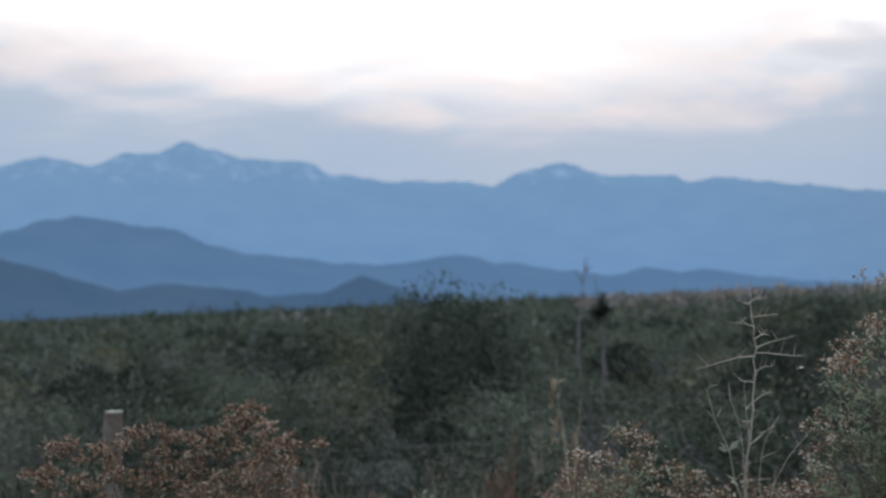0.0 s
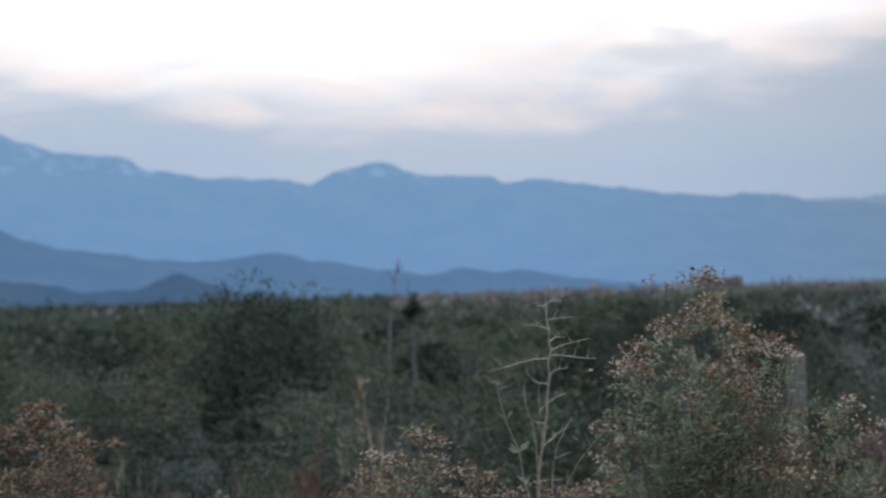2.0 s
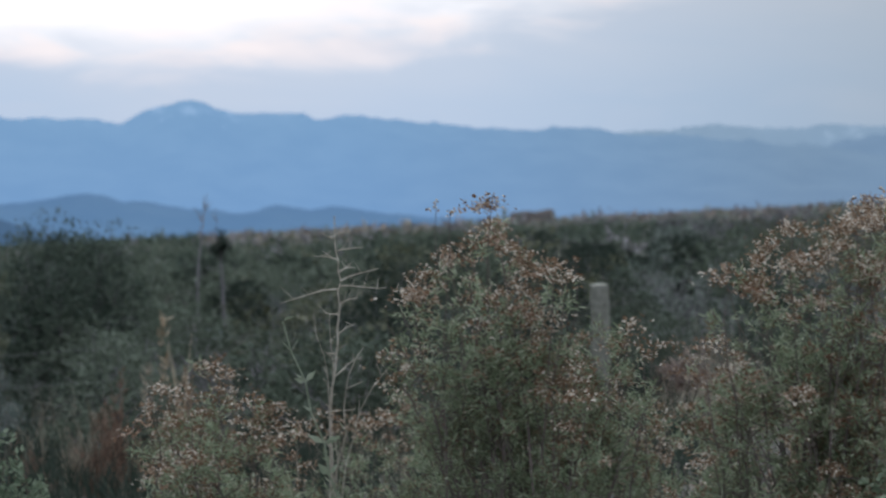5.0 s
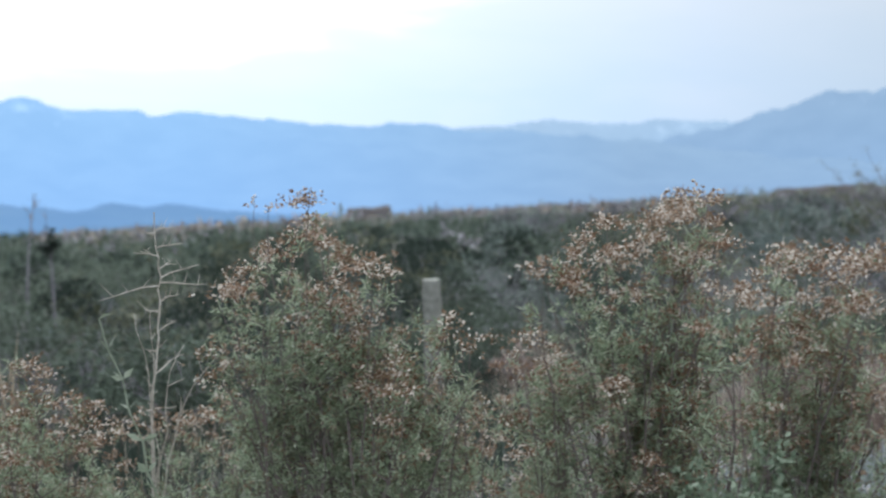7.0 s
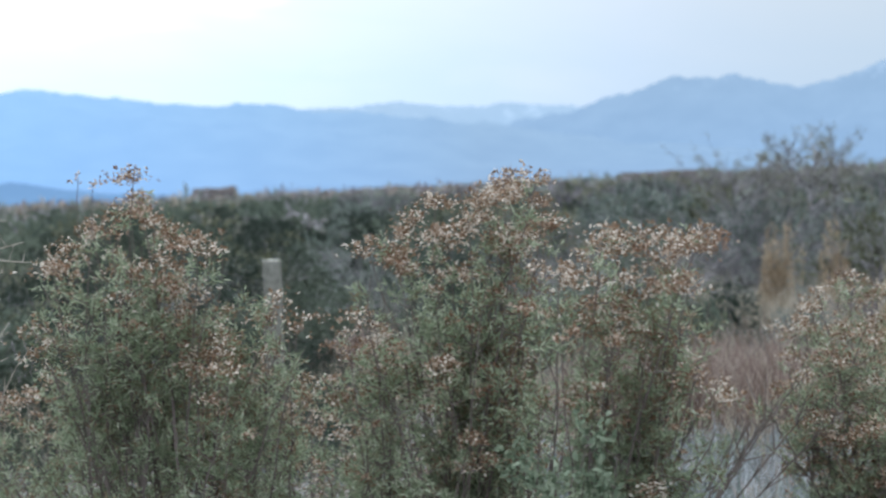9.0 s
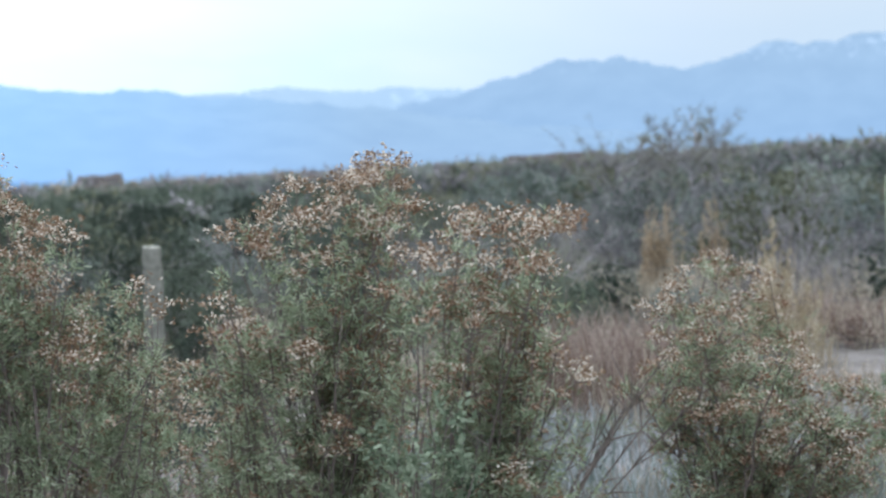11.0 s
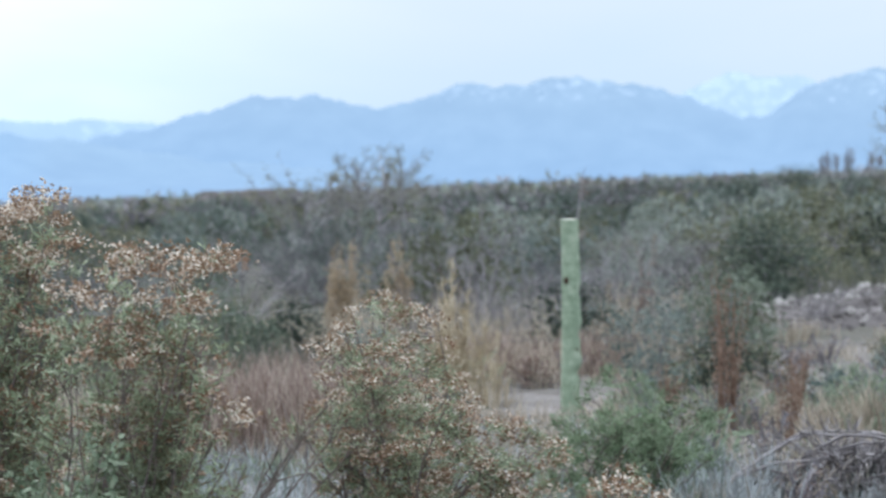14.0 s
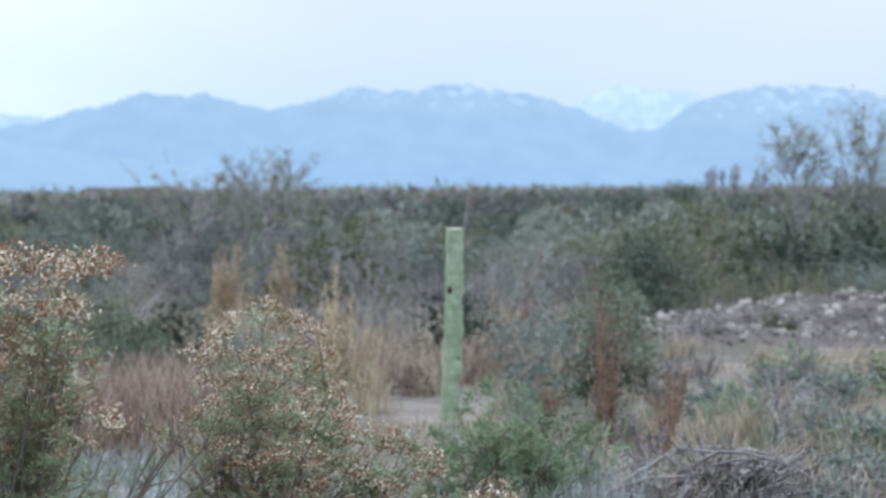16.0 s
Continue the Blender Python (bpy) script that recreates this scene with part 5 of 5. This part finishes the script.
def grass_field(name, label, bearings, distances, clumps, stalks, height, clump_size, mat, seed, width=0.004):
    """Grass nobody could count: clumps of stalks with bare soil between."""
    r = np.random.default_rng(seed)
    b = np.radians(r.uniform(*bearings, clumps))
    d = np.sqrt(r.uniform(distances[0] ** 2, distances[1] ** 2, clumps))
    x, y = d * np.sin(b), d * np.cos(b)
    stalks = int(stalks * 0.8)
    n = clumps * stalks
    k = np.repeat(np.arange(clumps), stalks)
    size = clump_size * r.uniform(0.5, 1.4, clumps)
    bx, by = x[k] + r.normal(0, 1, n) * size[k], y[k] + r.normal(0, 1, n) * size[k]
    h = height * r.uniform(0.5, 1.15, clumps)[k]
    # a bare patch of soil is left at the foot of the green post
    ok = ((bx + 5.62) / 0.75) ** 2 + ((by - 13.3) / 0.75) ** 2 > 1
    bx, by, h = bx[ok], by[ok], h[ok]
    v, f = grass_blades(r, np.stack([bx, by, land(bx, by) - 0.02], 1), h, h * 1.3, width)
    return tagged(new(name, mesh_of(name, v, f, [mat])), label, "grass", kind="stuff")


grass_field("red_grass", "reddish-brown dry grass thicket", (-33.5, -26.5), (11.8, 15.0), 130, 70, 0.60, 0.15, RED_GRASS, 121)
grass_field("dry_grass", "straw-coloured stalks in the reddish grass", (-34, -26.5), (10.8, 15.0), 40, 26, 0.62, 0.12, DRY_GRASS, 131)
grass_field("red_grass", "reddish-brown dry grass between the shrubs", (-26, -19.5), (16.0, 19.0), 90, 60, 0.42, 0.16, RED_GRASS, 122)
grass_field("silver_grass", "silvery grey low grass on stony soil", (-37, -25.5), (8.3, 11.6), 170, 56, 0.22, 0.09, SILVER_GRASS, 123, 0.0035)
grass_field("silver_grass", "silvery grey low grass beside the path", (-19.2, -15.4), (8.8, 10.3), 40, 90, 0.33, 0.065, SILVER_GRASS, 124, 0.0035)
grass_field("silver_grass", "thin grey grass by the dead branches", (-15, -7), (8.6, 10.2), 20, 50, 0.20, 0.07, SILVER_GRASS, 224, 0.0035)
grass_field("dry_grass", "pale straw-coloured grass by the dead branches", (-16, -7), (9.8, 12.5), 60, 50, 0.34, 0.08, DRY_GRASS, 225)
grass_field("dry_grass", "pale dry grass over stony ground", (-20.5, -7), (10.2, 19.5), 150, 46, 0.27, 0.085, DRY_GRASS, 125)
grass_field("dry_grass", "pale feathery grass behind the gravel heap", (-15.5, -8), (24.9, 26.2), 44, 26, 0.75, 0.18, FEATHER_LEAF, 231, 0.008)
grass_field("green_grass", "patchy green weeds in the dry grass", (-20.5, -7), (11.0, 15.5), 45, 50, 0.24, 0.10, PALE_LEAF, 126, 0.006)
grass_field("dry_grass", "dry grass at the foot of the brush", (-40, -18), (15.0, 24.0), 300, 36, 0.46, 0.20, DRY_GRASS, 127, 0.005)
grass_field("green_grass", "dull green undergrowth below the brush", (-76, -40), (10.5, 19.0), 800, 22, 0.42, 0.20, BRUSH_LEAF, 128, 0.007)
grass_field("dry_grass", "dry stalks among the dark undergrowth", (-76, -40), (12.0, 19.0), 150, 22, 0.58, 0.12, DRY_GRASS, 129, 0.004)
grass_field("red_grass", "brown dead stalks below the flowering shrubs", (-62, -38), (6.6, 9.0), 120, 40, 0.55, 0.12, RED_GRASS, 130, 0.003)

# ---- heap of gravel and stones ----


def stone_mesh(seed, flat=0.7):
    r = np.random.default_rng(seed)
    bm = bmesh.new()
    bmesh.ops.create_icosphere(bm, subdivisions=1, radius=1.0)
    for v in bm.verts:
        v.co *= r.uniform(0.72, 1.18)
        v.co.z *= flat
    me = bpy.data.meshes.new("stone")
    bm.to_mesh(me)
    bm.free()
    me.materials.append(STONE)
    return me


def mound_height(x, y):
    b, d = np.degrees(np.arctan2(x, y)), np.hypot(x, y)
    along = np.clip((b + 18.0) / 8.0, 0, 1) * np.clip((4 - b) / 5, 0, 1)
    across = np.exp(-((d - 23.4) / 1.9) ** 2)
    return 0.44 * along ** 1.05 * across * (1 + 0.16 * fbm(x, y, 1.6, 3, 6))


def gravel_mound():
    b, d = np.meshgrid(np.radians(np.linspace(-19, 5, 150)), np.linspace(19.2, 27.5, 60), indexing="ij")
    x, y = d * np.sin(b), d * np.cos(b)
    z = land(x, y) - 0.03 + mound_height(x, y) + 0.012 * fbm(x, y, 0.35, 2, 7)
    i, j = np.meshgrid(np.arange(149), np.arange(59), indexing="ij")
    f = np.stack([i * 60 + j, (i + 1) * 60 + j, (i + 1) * 60 + j + 1, i * 60 + j + 1], 2).reshape(-1, 4)[:, ::-1]
    root = tagged(new("gravel_mound", mesh_of("gravel_mound", np.stack([x, y, z], 2).reshape(-1, 3), f, [EARTH], True)),
                  "long low heap of grey gravel and pale stones", "gravel heap")
    meshes = [stone_mesh(200 + k, 0.55 + 0.08 * k) for k in range(5)]
    r = np.random.default_rng(140)
    made = 0
    while made < 300:
        a, q = r.uniform(-18.0, -9.0), r.uniform(20.5, 24.4)
        px, py = polar(a, q)
        h = float(mound_height(np.array(px), np.array(py)))
        if h < 0.015 + 0.06 * r.uniform():
            continue
        s = 0.018 + 0.055 * r.uniform() ** 3
        ob = part("stone", meshes[r.integers(0, 5)], root)
        ob.matrix_local = Matrix.LocRotScale((px, py, float(land(px, py)) - 0.03 + h + s * 0.3), Euler(r.uniform(0, 6.28, 3)), (s, s * r.uniform(0.7, 1.2), s))
        made += 1
    # the many smaller stones, joined
    base = np.array([v.co for v in meshes[0].vertices])
    tri = np.array([p.vertices for p in meshes[0].polygons])
    n = 2400
    a, q = np.radians(r.uniform(-18.2, 3, n)), r.uniform(19.8, 25, n)
    px, py = q * np.sin(a), q * np.cos(a)
    s = 0.010 + 0.03 * r.uniform(0, 1, n) ** 2
    pz = land(px, py) - 0.03 + mound_height(px, py) + s * 0.2
    turn = r.uniform(0, 6.28, n)
    c, w = np.cos(turn)[:, None], np.sin(turn)[:, None]
    vx = base[None, :, 0] * c - base[None, :, 1] * w
    vy = base[None, :, 0] * w + base[None, :, 1] * c
    v = np.stack([vx, vy, np.repeat(base[None, :, 2], n, 0)], 2) * s[:, None, None] + np.stack([px, py, pz], 1)[:, None]
    f = tri[None] + (np.arange(n) * len(base))[:, None, None]
    part("gravel", mesh_of("gravel", v.reshape(-1, 3), f.reshape(-1, 3), [STONE]), root, kind="stuff")


gravel_mound()


# bare stems that lean out of the rounded shrub
def bare_branches(x, y, tips, seed):
    z0 = float(land(x, y))
    root = thing("bare_branch", pose(x, y, z0), "dark leafless branches leaning beside the shrub", "branch")
    r = np.random.default_rng(seed)
    away = np.array([x, y, 0.0]) / math.hypot(x, y)
    side = np.array([away[1], -away[0], 0.0])
    for sx, h in tips:
        tip = side * sx + np.array([0, 0, h - z0]) + away * r.normal(0, 0.05)
        pts = curve_points(r.normal(0, 0.02, 3) * np.array([1, 1, 0]), tip * np.array([0.45, 0.45, 0.55]), tip, 10)
        wood = [sweep(pts, np.linspace(0.0055, 0.0016, 10), 5)]
        for k in (3, 4, 5, 5, 6, 6, 7, 7, 8, 8):
            e = pts[k] + unit(unit(tip) + r.normal(0, 0.45, 3)) * r.uniform(0.08, 0.2)
            wood.append(sweep(np.stack([pts[k], (pts[k] + e) / 2, e]), [0.003, 0.002, 0.001], 4))
        part("branch", mesh_of("branch", *join(*wood), [BARK]), root)


bare_branches(-3.54, 5.68, [(0.46, 0.82), (0.58, 0.80), (0.36, 0.72), (0.52, 0.88), (0.42, 0.76), (0.64, 0.74)], 151)
plume_shrub("leafy_shrub", "low pale green leafy plant below the brush", -5.65, 3.15, [
    (0.0, 0.88), (0.06, 0.84), (-0.09, 0.86), (-0.16, 0.80), (0.12, 0.78)], 0.06, 152, leaf=PALE_LEAF, flower=0.0, leaf_len=0.028, leaf_w=0.014, per_twig=7, skirt=3, echo=1)

grass_field("dry_grass", "dry grey undergrowth around the shrub stems", (-66, -16), (6.2, 9.2), 240, 36, 0.42, 0.13, DRY_GRASS, 153, 0.003)
grass_field("green_grass", "low grey-green weeds around the shrub stems", (-66, -16), (6.0, 9.5), 260, 30, 0.40, 0.14, SAGE_LEAF, 154, 0.006)

# low weeds dotted over the stony strip
WEEDS = [
    dome_shrub("low_weed", "low grey-green weed on stony ground", 161, 0.55, 0.30, SAGE_LEAF, 420, 0.05, 0.014, 16, loose=0.4),
    dome_shrub("low_weed", "low dull green weed on stony ground", 162, 0.60, 0.34, PALE_LEAF, 420, 0.05, 0.014, 16, loose=0.4),
    dome_shrub("dead_weed", "brittle grey-brown dead weed on stony ground", 163, 0.60, 0.36, RED_GRASS, 160, 0.03, 0.010, 11, bare=1.0, loose=0.4),
    dome_shrub("low_weed", "small olive weed on stony ground", 164, 0.45, 0.26, OLIVE_LEAF, 360, 0.045, 0.014, 14, loose=0.4),
]
rng = np.random.default_rng(165)
for i, k in enumerate(WEEDS):
    place(k, *polar(-11.0 - 2.2 * i, 13.0 + 0.7 * i), 1.0, i, copy=False)
for i in range(70):
    b, d = rng.uniform(-20.0, -7.5), math.sqrt(rng.uniform(9.6 ** 2, 19.5 ** 2))
    # the slope before the gravel stays open
    if d < 16.2 or b < -16.2:
        place(WEEDS[rng.choice(4, p=(0.3, 0.2, 0.35, 0.15))], *polar(b, d), rng.uniform(0.55, 1.15), rng.uniform(0, 6.28))
for i in range(24):
    b, d = rng.uniform(-36.0, -20.0), math.sqrt(rng.uniform(10.5 ** 2, 18 ** 2))
    if -25 < b < -20.5 and 12.5 < d < 15.5:
        continue
    place(WEEDS[rng.choice(4, p=(0.25, 0.25, 0.4, 0.1))], *polar(b, d), rng.uniform(0.6, 1.2), rng.uniform(0, 6.28))

grass_field("silver_grass", "short grey grass before the green post", (-26, -18), (9.0, 13.0), 120, 44, 0.16, 0.10, SILVER_GRASS, 181, 0.004)
grass_field("dry_grass", "thin dry grass on the bare soil", (-27, -17), (10.5, 15.0), 130, 34, 0.28, 0.10, DRY_GRASS, 182, 0.004)
for i in range(8):
    b, d = rng.uniform(-17.5, -8.0), rng.uniform(20.2, 23.5)
    w = place(WEEDS[rng.choice(4, p=(0.2, 0.1, 0.6, 0.1))], *polar(b, d), rng.uniform(0.4, 0.75), rng.uniform(0, 6.28))
    w.location.z += float(mound_height(np.array(w.location.x), np.array(w.location.y))) - 0.03


def far_embankment(b0, b1, d, rise):
    """A low flat-topped bank far out on the plain."""
    az = np.radians(np.linspace(b0, b1, 26))
    rows = []
    for off, h in ((-5, 0.0), (-2.2, 0.9), (-1.2, 1.0), (2.0, 1.0), (6.0, 0.0)):
        x, y = (d + off) * np.sin(az), (d + off) * np.cos(az)
        ends = np.clip(np.minimum(np.arange(26), 25 - np.arange(26)) / 3, 0, 1)
        rows.append(np.stack([x, y, land(x, y) + rise * h * ends * (1 + 0.08 * fbm(x, y, 6, 3, 8))], 1))
    v = np.stack(rows, 1).reshape(-1, 3)
    i, j = np.meshgrid(np.arange(25), np.arange(4), indexing="ij")
    f = np.stack([i * 5 + j, i * 5 + j + 1, (i + 1) * 5 + j + 1, (i + 1) * 5 + j], 2).reshape(-1, 4)
    return tagged(new("embankment", mesh_of("embankment", v, f, [EARTH])), "far low earth bank on the plain", "bank")


far_embankment(-45.3, -43.7, 300, 3.0)
far_embankment(-33.2, -29.6, 340, 2.4)
